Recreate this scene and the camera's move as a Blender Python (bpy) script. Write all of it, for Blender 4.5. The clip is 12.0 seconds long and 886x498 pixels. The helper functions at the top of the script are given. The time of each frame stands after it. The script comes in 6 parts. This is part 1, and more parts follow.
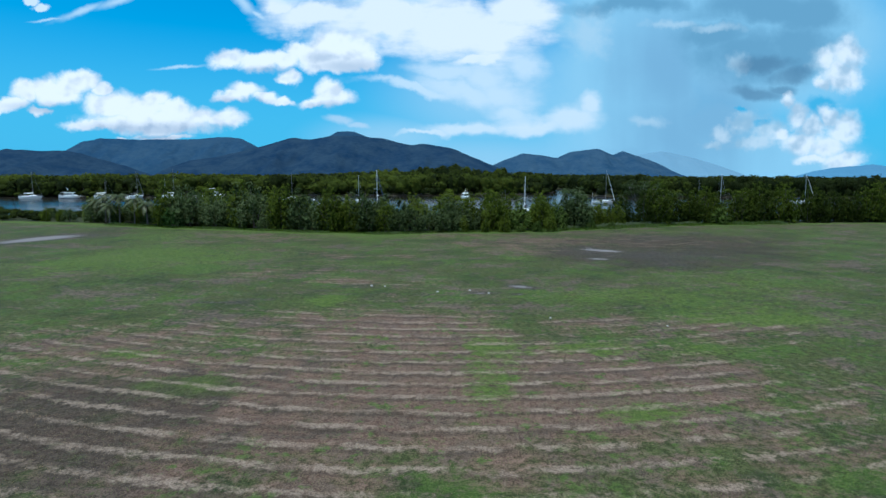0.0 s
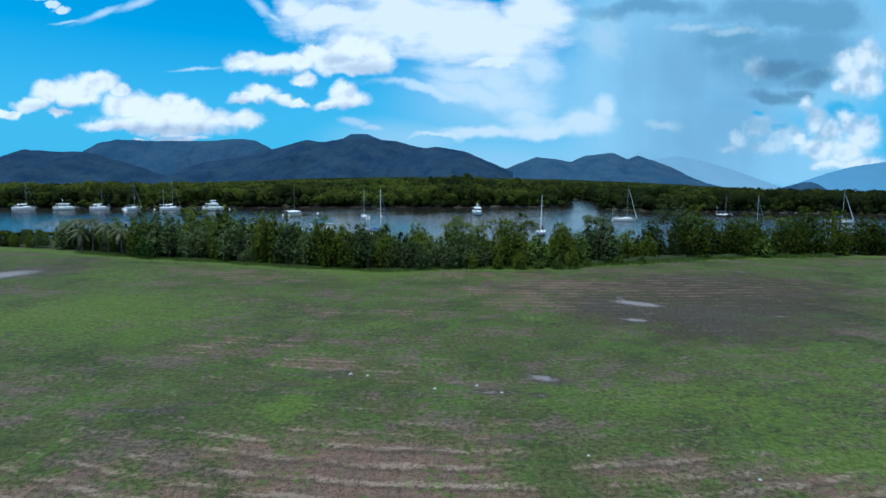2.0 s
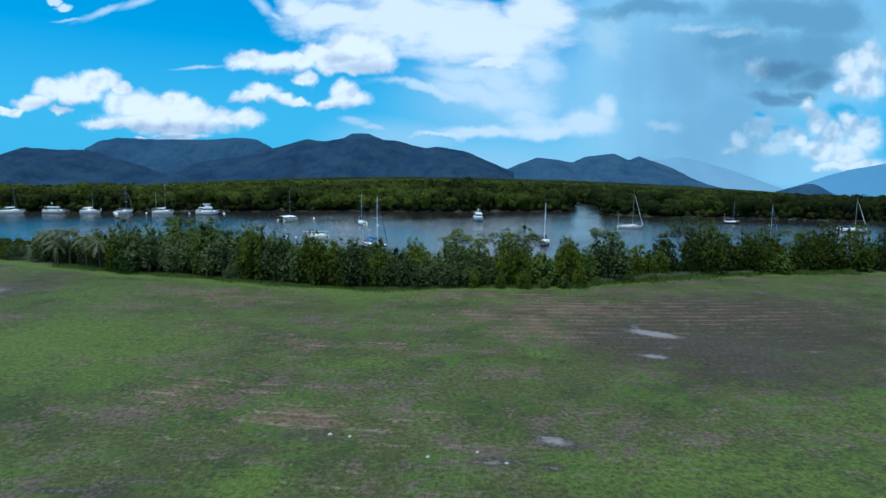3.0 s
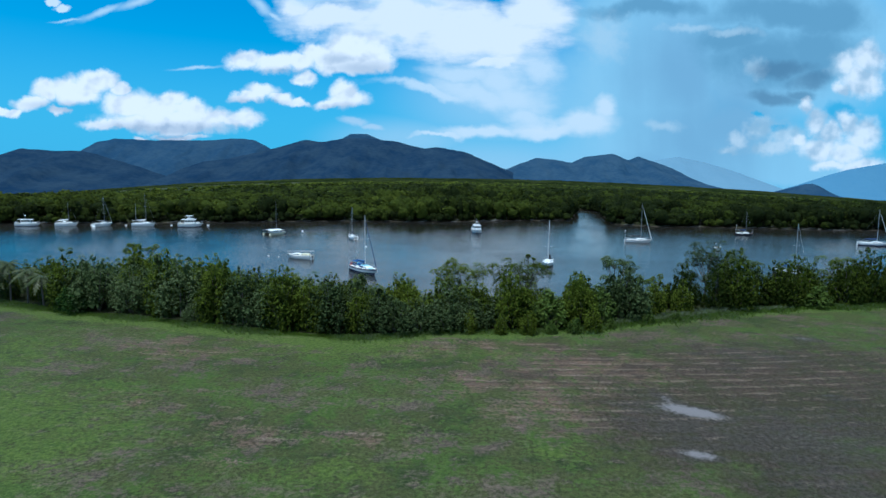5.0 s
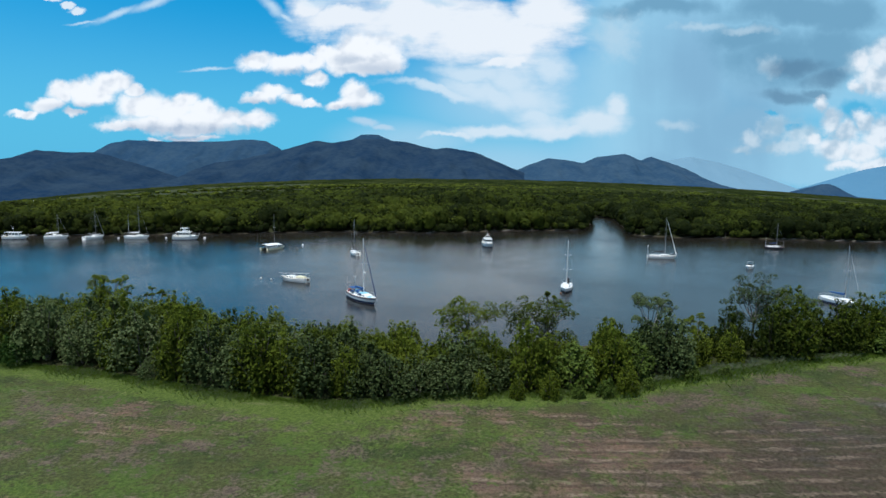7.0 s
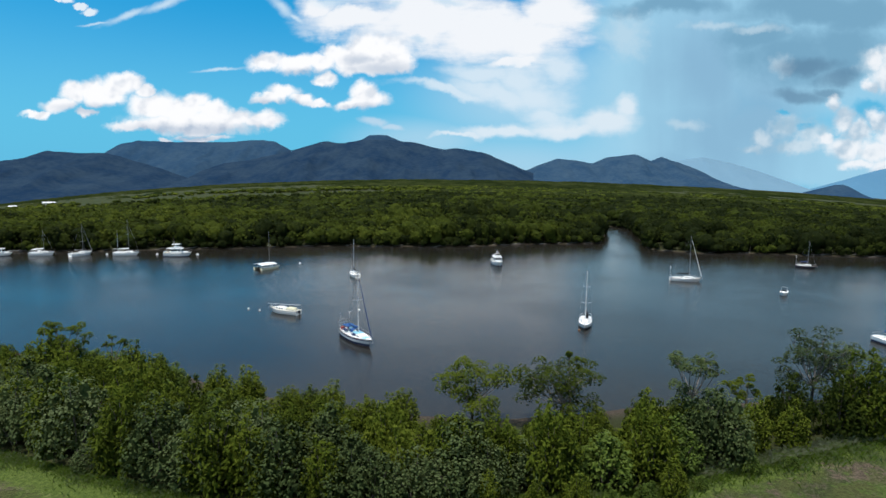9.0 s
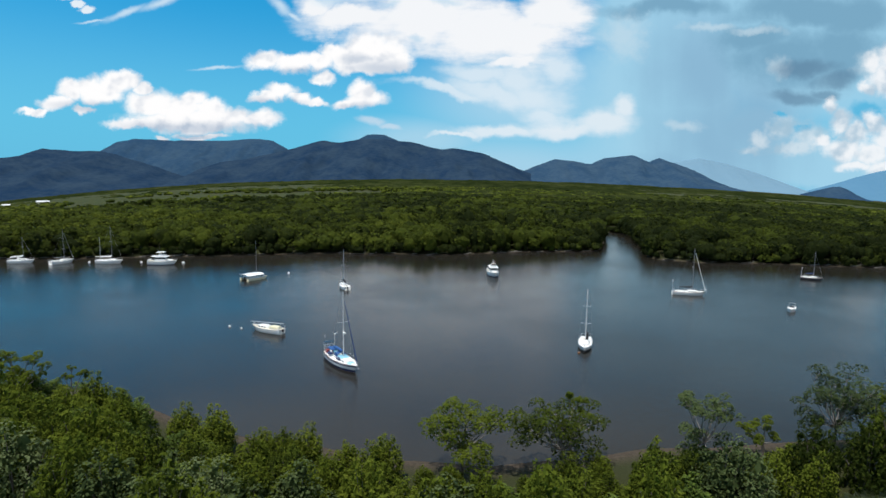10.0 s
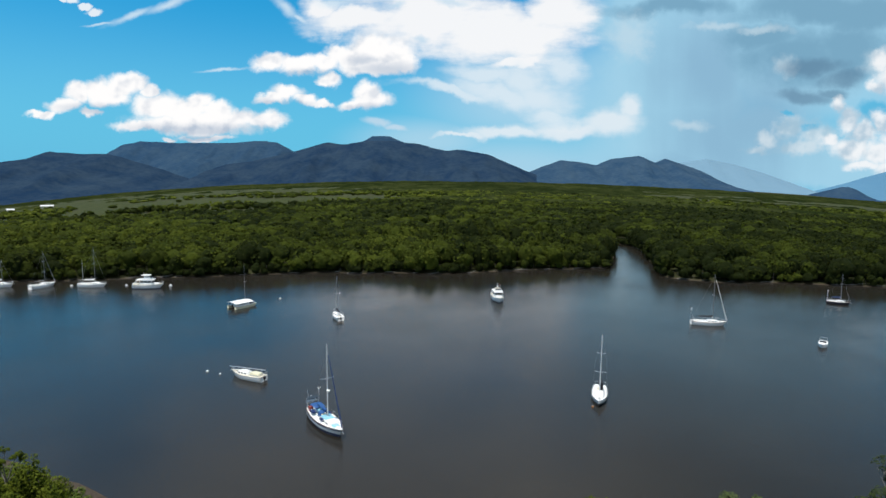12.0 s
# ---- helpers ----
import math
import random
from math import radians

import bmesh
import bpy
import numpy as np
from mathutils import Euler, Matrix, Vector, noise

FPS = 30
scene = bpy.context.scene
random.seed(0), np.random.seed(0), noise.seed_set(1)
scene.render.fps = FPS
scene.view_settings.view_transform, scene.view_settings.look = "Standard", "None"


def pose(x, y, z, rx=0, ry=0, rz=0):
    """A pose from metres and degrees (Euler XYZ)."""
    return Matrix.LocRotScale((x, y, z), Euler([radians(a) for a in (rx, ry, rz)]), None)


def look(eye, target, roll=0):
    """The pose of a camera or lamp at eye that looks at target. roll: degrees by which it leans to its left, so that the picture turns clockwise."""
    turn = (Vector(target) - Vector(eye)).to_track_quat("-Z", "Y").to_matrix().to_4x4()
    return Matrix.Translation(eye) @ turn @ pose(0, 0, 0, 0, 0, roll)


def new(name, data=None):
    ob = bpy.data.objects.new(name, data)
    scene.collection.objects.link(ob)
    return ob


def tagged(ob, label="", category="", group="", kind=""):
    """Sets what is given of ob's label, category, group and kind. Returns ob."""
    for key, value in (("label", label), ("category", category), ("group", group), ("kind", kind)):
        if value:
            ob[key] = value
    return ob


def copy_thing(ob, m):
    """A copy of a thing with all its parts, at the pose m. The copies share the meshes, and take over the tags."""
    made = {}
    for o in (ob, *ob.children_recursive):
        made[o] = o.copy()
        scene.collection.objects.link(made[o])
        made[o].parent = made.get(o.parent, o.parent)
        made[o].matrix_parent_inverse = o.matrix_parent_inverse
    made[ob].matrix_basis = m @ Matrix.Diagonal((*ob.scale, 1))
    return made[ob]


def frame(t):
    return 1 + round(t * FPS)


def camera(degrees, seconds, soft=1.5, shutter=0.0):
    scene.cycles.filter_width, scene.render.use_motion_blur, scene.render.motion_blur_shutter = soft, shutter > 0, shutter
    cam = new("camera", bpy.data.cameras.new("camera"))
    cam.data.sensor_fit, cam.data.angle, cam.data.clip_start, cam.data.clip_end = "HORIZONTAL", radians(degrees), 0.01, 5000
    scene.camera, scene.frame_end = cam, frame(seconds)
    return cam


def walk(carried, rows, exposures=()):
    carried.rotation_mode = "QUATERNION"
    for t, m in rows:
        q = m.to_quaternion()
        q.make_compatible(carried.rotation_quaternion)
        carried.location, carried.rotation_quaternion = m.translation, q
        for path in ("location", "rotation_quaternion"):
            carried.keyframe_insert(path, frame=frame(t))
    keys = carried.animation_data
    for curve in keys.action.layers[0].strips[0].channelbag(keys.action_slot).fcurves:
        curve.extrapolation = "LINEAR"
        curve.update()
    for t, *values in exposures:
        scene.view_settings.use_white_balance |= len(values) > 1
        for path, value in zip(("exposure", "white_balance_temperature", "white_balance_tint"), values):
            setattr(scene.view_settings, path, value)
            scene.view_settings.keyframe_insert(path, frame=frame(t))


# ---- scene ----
cam = camera(73.2, 12.0)
PATH = [
    (0, (0.365, -6.418, 11.986), (0.349, -4.436, 11.723), 0.3),
    (0.5, (0.591, -2.445, 12.927), (0.552, -0.462, 12.666), 0.4),
    (1, (0.756, 1.255, 14.012), (0.708, 3.237, 13.752), 0.4),
    (1.5, (0.937, 4.805, 15.151), (0.885, 6.786, 14.882), 0.4),
    (2, (1.155, 8.184, 16.25), (1.097, 10.167, 15.995), 0.7),
    (2.5, (1.285, 11.758, 17.229), (1.227, 13.742, 16.977), 1.0),
    (3, (1.237, 15.383, 18.128), (1.177, 17.366, 17.872), 1.0),
    (5, (1.815, 29.221, 21.842), (1.758, 31.204, 21.586), 0.9),
    (5.5, (1.863, 32.443, 22.827), (1.798, 34.426, 22.572), 1.0),
    (6, (1.92, 36.419, 23.579), (1.843, 38.401, 23.325), 0.8),
    (6.5, (2.043, 40.278, 24.279), (1.958, 42.26, 24.026), 0.9),
    (7, (2.054, 43.54, 25.311), (1.961, 45.521, 25.055), 0.8),
    (9, (2.082, 57.748, 29.879), (1.96, 59.728, 29.622), 0.8),
    (9.5, (2.494, 61.446, 31.103), (2.374, 63.426, 30.845), 0.9),
    (10, (2.604, 65.059, 32.3), (2.491, 67.039, 32.042), 1.1),
    (10.5, (2.628, 68.711, 33.584), (2.518, 70.691, 33.325), 1.2),
    (11, (2.728, 71.848, 34.922), (2.613, 73.828, 34.664), 1.2),
    (11.5, (3.03, 74.366, 36.468), (2.903, 76.346, 36.213), 0.9),
    (12, (3.154, 77.622, 37.694), (3.022, 79.601, 37.438), 0.9),
]
walk(cam, [(t, look(eye, target, roll)) for t, eye, target, roll in PATH],
     [(0, -0.14, 5380, 2), (3, -0.19, 5220, 2), (5, -0.22, 5200, 2), (5.5, -0.21, 5500, 4), (6, -0.16, 5950, 7), (7, -0.12, 6100, 8), (9.5, -0.05, 6500, 10), (12, -0.05, 6600, 10)])
# ---- world, sun ----
STRENGTH = 0.1
AX = look((0, 0, 0), (-0.133, 1.979, -0.257), 0.9)
RIGHT, UP, AHEAD = AX.col[0].to_3d(), AX.col[1].to_3d(), -AX.col[2].to_3d()
EYE = Vector((3.8, 76.0, 38.2))


def lin(r, g, b, k=1.0):
    """Linear colour from 0..255 screen values."""
    return tuple(k * (c / 255 / 12.92 if c < 10 else ((c / 255 + 0.055) / 1.055) ** 2.4) for c in (r, g, b)) + (1.0,)


class Nodes:
    """Short forms for building node trees."""

    def __init__(self, tree):
        self.t = tree
        tree.nodes.clear()

    def add(self, kind, **kw):
        n = self.t.nodes.new(kind)
        for k, v in kw.items():
            setattr(n, k, v)
        return n

    def put(self, socket, v):
        if isinstance(v, bpy.types.NodeSocket):
            self.t.links.new(v, socket)
        else:
            socket.default_value = v

    def math(self, op, a, b=0.0, c=0.0, clamp=False):
        n = self.add("ShaderNodeMath", operation=op, use_clamp=clamp)
        for s, v in zip(n.inputs, (a, b, c)):
            self.put(s, v)
        return n.outputs[0]

    def vec(self, op, a, b=None, c=None):
        n = self.add("ShaderNodeVectorMath", operation=op)
        for s, v in zip(n.inputs, (a, b, c)):
            if v is not None:
                self.put(s, v)
        return n.outputs["Value"] if op in ("LENGTH", "DOT_PRODUCT", "DISTANCE") else n.outputs[0]

    def smooth(self, v, a, b, c=0.0, d=1.0):
        n = self.add("ShaderNodeMapRange", interpolation_type="SMOOTHSTEP")
        for s, x in zip(n.inputs, (v, a, b, c, d)):
            self.put(s, x)
        return n.outputs[0]

    def add_range(self, v, a, b, c, d):
        n = self.add("ShaderNodeMapRange")
        for s, x in zip(n.inputs, (v, a, b, c, d)):
            self.put(s, x)
        return n.outputs[0]

    def noise(self, v, scale, detail=3.0, rough=0.55, color=False):
        n = self.add("ShaderNodeTexNoise")
        self.put(n.inputs["Vector"], v)
        n.inputs["Scale"].default_value, n.inputs["Detail"].default_value, n.inputs["Roughness"].default_value = scale, detail, rough
        return n.outputs["Color" if color else "Fac"]

    def mix(self, f, a, b, mode="MIX"):
        n = self.add("ShaderNodeMix", data_type="RGBA", blend_type=mode)
        self.put(n.inputs[0], f), self.put(n.inputs[6], a), self.put(n.inputs[7], b)
        return n.outputs[2]

    def attr(self, name):
        return self.add("ShaderNodeAttribute", attribute_name=name).outputs["Fac"]


def sky_world():
    w = bpy.data.worlds.new("world")
    scene.world = w
    w.use_nodes = True
    n = Nodes(w.node_tree)
    d = n.add("ShaderNodeTexCoord").outputs["Generated"]
    sky = n.add("ShaderNodeTexSky", sky_type="NISHITA", sun_disc=False)
    sky.sun_elevation, sky.sun_rotation, sky.air_density, sky.dust_density, sky.ozone_density = radians(73.5), radians(225), 1.0, 0.2, 2.0
    k = 1 / STRENGTH
    # a chart of the sky ahead: x to the right, y up, in tangents of the angle
    f = n.math("MAXIMUM", n.vec("DOT_PRODUCT", d, AHEAD), 0.02)
    cx = n.math("DIVIDE", n.vec("DOT_PRODUCT", d, RIGHT), f)
    cy = n.math("DIVIDE", n.vec("DOT_PRODUCT", d, UP), f)
    comb = n.add("ShaderNodeCombineXYZ")
    n.put(comb.inputs[0], cx), n.put(comb.inputs[1], cy)
    p = comb.outputs[0]
    front = n.smooth(n.vec("DOT_PRODUCT", d, AHEAD), 0.25, 0.6)

    def warped(scale, amount, detail=4.0, stretch=(1, 1, 1)):
        c = n.noise(n.vec("MULTIPLY", p, stretch), scale, detail, 0.6, color=True)
        return n.vec("MULTIPLY_ADD", n.vec("SUBTRACT", c, (0.5, 0.5, 0.5)), (amount, amount, 0), p)

    def blobs(q, rows):
        """The greatest of a row of ellipses (x, y, half-width, half-height, in thousandths of the chart, and a turn in degrees): 1 within, 0 at the rim."""
        best = None
        for x, y, a, b, *turn in rows:
            c, sn = math.cos(radians(turn[0] if turn else 0)), math.sin(radians(turn[0] if turn else 0))
            if turn:
                u = n.math("SUBTRACT", n.vec("DOT_PRODUCT", q, (1000 * c / a, 1000 * sn / a, 0)), (x * c + y * sn) / a)
                v = n.math("SUBTRACT", n.vec("DOT_PRODUCT", q, (-1000 * sn / b, 1000 * c / b, 0)), (y * c - x * sn) / b)
                e = n.math("SQRT", n.math("ADD", n.math("MULTIPLY", u, u), n.math("MULTIPLY", v, v)))
            else:
                e = n.vec("LENGTH", n.vec("MULTIPLY_ADD", q, (1000 / a, 1000 / b, 0), (-x / a, -y / b, 0)))
            v = n.math("SUBTRACT", 1.0, e)
            best = v if best is None else n.math("MAXIMUM", best, v)
        return best

    def chart(rows):
        return [((x - 784) / 1.055, (441 - y) / 1.055, a / 1.055, b / 1.055, *turn) for x, y, a, b, *turn in rows]

    horizon = n.smooth(n.vec("DOT_PRODUCT", d, (0, 0, 1)), -0.02, 0.3)
    tint = n.mix(horizon, (0.62, 1.0, 1.12, 1), (0.09, 1.12, 1.46, 1))
    col = n.mix(1.0, sky.outputs[0], tint, "MULTIPLY")
    low = n.smooth(n.vec("DOT_PRODUCT", d, (0, 0, 1)), 0.0, 0.22, 0.75, 0.0)
    col = n.mix(low, col, lin(52, 186, 240, k))
    sep = lambda mask: n.math("MULTIPLY", mask, front)
    soft = warped(9.0, 0.07, 5.0)
    crisp = warped(26.0, 0.034, 6.0)
    fine = n.noise(p, 60.0, 5.0, 0.6)
    streak = n.noise(n.vec("MULTIPLY", p, (1.0, 3.2, 1.0)), 9.0, 5.0, 0.6)
    grain = n.noise(p, 14.0, 5.0, 0.6)

    def lay(col, mask, a, b, amount, tone):
        return n.mix(sep(n.math("MULTIPLY", n.smooth(mask, a, b), amount)), col, tone)

    def ragged(mask, noise, amount):
        return n.math("ADD", mask, n.math("MULTIPLY", n.math("SUBTRACT", noise, 0.5), amount))

    # pale haze low down and the rain veil
    haze = blobs(p, chart([(900, 300, 420, 90), (760, 250, 200, 60), (930, 170, 260, 150)]))
    col = lay(col, haze, 0.0, 0.9, 0.55, lin(200, 226, 242, k))
    veil = blobs(soft, chart([(1190, 170, 190, 250), (1420, 60, 360, 190), (1150, 30, 160, 90), (1330, 260, 200, 120), (1450, 290, 200, 60)]))
    col = lay(col, veil, -0.1, 0.5, 0.9, lin(166, 213, 237, k))
    shaft = n.noise(n.vec("MULTIPLY", p, (1.0, 0.14, 1.0)), 15.0, 3.0, 0.5)
    rain = ragged(blobs(soft, chart([(1270, 250, 120, 120, 10), (1330, 210, 150, 120, 12), (1250, 310, 150, 60), (1250, 130, 110, 110)])), shaft, 1.0)
    col = lay(col, rain, -0.4, 0.95, 0.62, lin(128, 170, 202, k))
    # high thin cloud: a broad bright sheet, slanting streaks and a low band
    sheet = blobs(soft, chart([(640, 28, 110, 26, 8), (760, 30, 150, 62), (870, 55, 130, 56), (950, 60, 90, 52), (990, 20, 60, 60), (575, 12, 44, 22), (920, 100, 70, 12, 10)]))
    sheet = ragged(sheet, streak, 1.2)
    col = lay(col, sheet, -0.25, 0.55, 0.97, lin(250, 252, 255, k))
    hole = ragged(blobs(soft, chart([(800, 10, 34, 9, -10), (700, 6, 26, 8), (740, 60, 20, 8), (985, 95, 30, 10)])), streak, 1.0)
    col = lay(col, hole, -0.1, 0.8, 0.55, lin(176, 214, 240, k))
    slant = blobs(soft, chart([(800, 160, 110, 11, -10), (890, 165, 110, 26, -14), (960, 165, 70, 46, -20), (860, 128, 90, 20, -4), (975, 205, 70, 24, -12), (930, 140, 60, 40), (1000, 120, 40, 34)]))
    slant = ragged(slant, streak, 1.1)
    col = lay(col, slant, -0.25, 0.75, 0.82, lin(226, 240, 250, k))
    band = ragged(blobs(soft, chart([(900, 232, 100, 12), (1010, 228, 120, 18), (1080, 218, 60, 28), (1115, 200, 26, 24), (820, 236, 60, 5)])), streak, 0.8)
    col = lay(col, band, -0.2, 0.7, 0.82, lin(234, 243, 250, k))
    wispy = warped(20.0, 0.018)
    wisps = blobs(wispy, chart([(300, 8, 62, 10, 18), (235, 27, 60, 8, 20), (180, 42, 40, 3, 6), (505, 14, 42, 13, -38), (530, 34, 20, 6, -38), (395, 123, 54, 4, 4), (590, 4, 40, 12)]))
    col = lay(col, ragged(wisps, streak, 0.6), -0.1, 1.0, 0.75, lin(222, 240, 252, k))
    bits = ragged(blobs(warped(24.0, 0.03), chart([(130, 3, 16, 8), (152, 14, 12, 6), (166, 23, 15, 7), (110, 1, 8, 5)])), fine, 1.2)
    col = lay(col, bits, -0.05, 0.45, 0.9, lin(240, 248, 254, k))
    # dark cloud over the rain
    bank = ragged(blobs(soft, chart([(1200, 12, 150, 20), (1440, 20, 190, 36), (1420, 100, 140, 60), (1500, 90, 110, 60), (1530, 30, 90, 50), (1350, 70, 90, 34)])), grain, 1.0)
    col = lay(col, bank, -0.2, 0.7, 0.8, lin(112, 160, 190, k))
    pale = ragged(blobs(soft, chart([(1270, 48, 60, 10), (1345, 56, 60, 9), (1225, 222, 44, 12), (1390, 118, 22, 20), (1555, 110, 40, 22), (1110, 60, 60, 60)])), fine, 0.9)
    col = lay(col, pale, -0.1, 0.9, 0.55, lin(206, 226, 238, k))
    lens = ragged(blobs(warped(16.0, 0.03), chart([(1425, 172, 62, 14, -4), (1470, 166, 30, 12), (1490, 140, 46, 17, 8), (1440, 120, 70, 18)])), grain, 1.1)
    col = lay(col, lens, -0.25, 0.7, 0.62, lin(92, 128, 158, k))
    gap = blobs(soft, chart([(1548, 190, 44, 26), (1436, 218, 22, 12), (1395, 195, 16, 9)]))
    col = lay(col, gap, 0.0, 0.55, 0.85, lin(84, 184, 226, k))
    scrap = ragged(blobs(warped(18.0, 0.02), chart([(668, 214, 32, 10, -6), (702, 224, 24, 7, -8)])), fine, 0.6)
    col = lay(col, scrap, -0.1, 0.7, 0.62, lin(214, 228, 242, k))
    # heaped clouds: lit from above, grey below, with billows
    lumpy = n.vec("ADD", warped(12.0, 0.024, 2.0), n.vec("SUBTRACT", crisp, p))
    lift = n.vec("ADD", p, (-0.003, 0.006, 0.0))
    billow = n.math("SUBTRACT", n.noise(lift, 34.0, 4.0, 0.55), n.noise(p, 34.0, 4.0, 0.55))
    billow2 = n.math("SUBTRACT", n.noise(n.vec("ADD", p, (-0.008, 0.014, 0.0)), 13.0, 3.0, 0.5), n.noise(p, 13.0, 3.0, 0.5))
    relief = n.math("ADD", n.math("MULTIPLY", billow, 0.55), n.math("MULTIPLY", billow2, 2.0))
    faint = ragged(blobs(lumpy, chart([(1400, 226, 34, 24), (1362, 246, 28, 20), (1420, 262, 60, 20), (1450, 240, 40, 26), (1340, 262, 30, 10)])), n.noise(p, 40.0, 6.0, 0.65), 1.3)
    col = lay(col, faint, -0.1, 0.75, 0.7, n.mix(n.smooth(relief, -0.2, 0.2), lin(222, 234, 242, k), lin(172, 200, 218, k)))
    heap = blobs(lumpy, chart([(1486, 186, 18, 16), (1500, 212, 26, 26), (1528, 232, 34, 26), (1560, 215, 26, 28), (1590, 235, 40, 46), (1510, 262, 46, 26), (1560, 268, 50, 26), (1530, 292, 46, 14), (1590, 296, 50, 18), (1470, 252, 24, 14)]))
    heap = n.math("MAXIMUM", heap, blobs(lumpy, chart([(1562, 112, 24, 22), (1590, 140, 44, 34), (1600, 100, 40, 34), (1555, 152, 20, 14)])))
    heap = ragged(heap, n.noise(p, 46.0, 5.0, 0.6), 0.7)
    col = lay(col, heap, -0.15, 0.6, 0.9, n.mix(n.smooth(relief, -0.15, 0.25), lin(250, 252, 255, k), lin(188, 208, 224, k)))
    puffs = chart([(140, 165, 30, 26), (112, 186, 34, 17), (75, 201, 34, 8, 8), (175, 162, 40, 27), (215, 156, 40, 26), (238, 145, 26, 22), (262, 158, 18, 16), (160, 200, 22, 9), (195, 176, 50, 16)])
    puffs += chart([(282, 190, 54, 32), (330, 196, 54, 30), (352, 178, 34, 20), (385, 196, 44, 22), (350, 218, 136, 22), (425, 206, 40, 20), (470, 212, 42, 18), (250, 224, 64, 12), (300, 246, 14, 6), (365, 241, 60, 7)])
    puffs2 = chart([(478, 110, 36, 20), (530, 113, 50, 21), (575, 112, 40, 20), (580, 140, 26, 14), (625, 100, 50, 30), (660, 86, 50, 38), (692, 100, 52, 32), (720, 112, 28, 18), (660, 116, 80, 18), (600, 95, 30, 22)])
    puffs2 += chart([(508, 168, 36, 17), (480, 176, 32, 11), (545, 178, 26, 11), (570, 182, 22, 8), (653, 164, 28, 24), (660, 178, 44, 17), (625, 184, 34, 12)])
    cum = n.math("MAXIMUM", blobs(lumpy, puffs), blobs(lumpy, puffs2))
    cum = ragged(cum, fine, 0.4)
    under = blobs(warped(18.0, 0.02), chart([(350, 231, 150, 13), (160, 192, 60, 10), (690, 124, 66, 14), (540, 130, 60, 9), (655, 192, 50, 9), (510, 184, 46, 8), (350, 246, 90, 8), (640, 108, 30, 10)]))
    grey = n.math("ADD", n.math("MULTIPLY", n.smooth(under, -0.5, 0.8), 0.75), n.math("MULTIPLY", n.smooth(relief, -0.05, 0.28), 0.5), clamp=True)
    col = n.mix(sep(n.smooth(cum, -0.12, 0.5)), col, n.mix(grey, lin(254, 254, 255, k * 1.04), lin(188, 202, 220, k)))
    # scattered cloud over the rest of the sky, unseen, added as white fill light
    rest = n.smooth(n.vec("DOT_PRODUCT", d, (0, 0, 1)), 0.3, 0.42)
    rest = n.math("MAXIMUM", rest, n.math("MULTIPLY", n.smooth(n.vec("DOT_PRODUCT", d, AHEAD), 0.1, -0.3), n.smooth(n.vec("DOT_PRODUCT", d, (0, 0, 1)), -0.02, 0.1)))
    far = n.smooth(n.noise(d, 2.6, 6.0, 0.55), 0.38, 0.56)
    side = n.vec("DOT_PRODUCT", d, RIGHT)
    cover = n.math("MULTIPLY", n.math("MULTIPLY", rest, far), n.smooth(side, -0.75, -0.1, 0.45, 0.88))
    col = n.mix(cover, col, lin(226, 228, 230, k))
    # dark cloud out of sight on the right, added to dim the river's reflections
    storm = n.math("MULTIPLY", rest, n.smooth(n.math("ADD", side, n.math("MULTIPLY", n.math("SUBTRACT", far, 0.5), 0.2)), 0.12, 0.55, 0.0, 0.85))
    col = n.mix(n.math("MULTIPLY", storm, n.smooth(n.vec("DOT_PRODUCT", d, AHEAD), -0.2, 0.3)), col, lin(104, 124, 140, k))
    bg = n.add("ShaderNodeBackground")
    n.put(bg.inputs[0], col)
    bg.inputs[1].default_value = STRENGTH
    n.put(n.add("ShaderNodeOutputWorld").inputs[0], bg.outputs[0])


sky_world()
sun = new("sun", bpy.data.lights.new("sun", "SUN"))
sun.data.energy, sun.data.angle, sun.data.color = 4.45, radians(0.6), (1.0, 0.95, 0.88)
sun.matrix_world = look((-105, -105, 500), (0, 0, 0))


# ---- materials ----
def material(name):
    m = bpy.data.materials.new(name)
    m.use_nodes = True
    return m, Nodes(m.node_tree)


def finish(n, shader):
    n.put(n.add("ShaderNodeOutputMaterial").inputs[0], shader)


def principled(n, color, rough=0.6, metal=0.0, spec=0.4, bump=None, dist=0.05, strength=1.0):
    b = n.add("ShaderNodeBsdfPrincipled")
    n.put(b.inputs["Base Color"], color), n.put(b.inputs["Roughness"], rough)
    b.inputs["Metallic"].default_value, b.inputs["Specular IOR Level"].default_value = metal, spec
    if bump is not None:
        u = n.add("ShaderNodeBump")
        u.inputs["Distance"].default_value, u.inputs["Strength"].default_value = dist, strength
        n.put(u.inputs["Height"], bump)
        n.put(b.inputs["Normal"], u.outputs[0])
    return b.outputs[0]


def paint(name, rgb, rough=0.35, metal=0.0, wear=0.12, scale=3.0):
    """Painted or moulded surface with faint stains."""
    m, n = material(name)
    p = n.add("ShaderNodeTexCoord").outputs["Object"]
    v = n.math("MULTIPLY", n.smooth(n.noise(p, scale, 5.0), 0.4, 0.75), wear * 2)
    v2 = n.math("MULTIPLY", n.noise(p, scale * 9, 3.0), wear)
    c = n.mix(n.math("ADD", v, v2, clamp=True), (*rgb, 1), tuple(x * 0.55 + 0.02 for x in rgb) + (1,))
    finish(n, principled(n, c, n.smooth(n.noise(p, scale * 4), 0.3, 0.7, rough * 0.8, min(1, rough * 1.3)), metal))
    return m


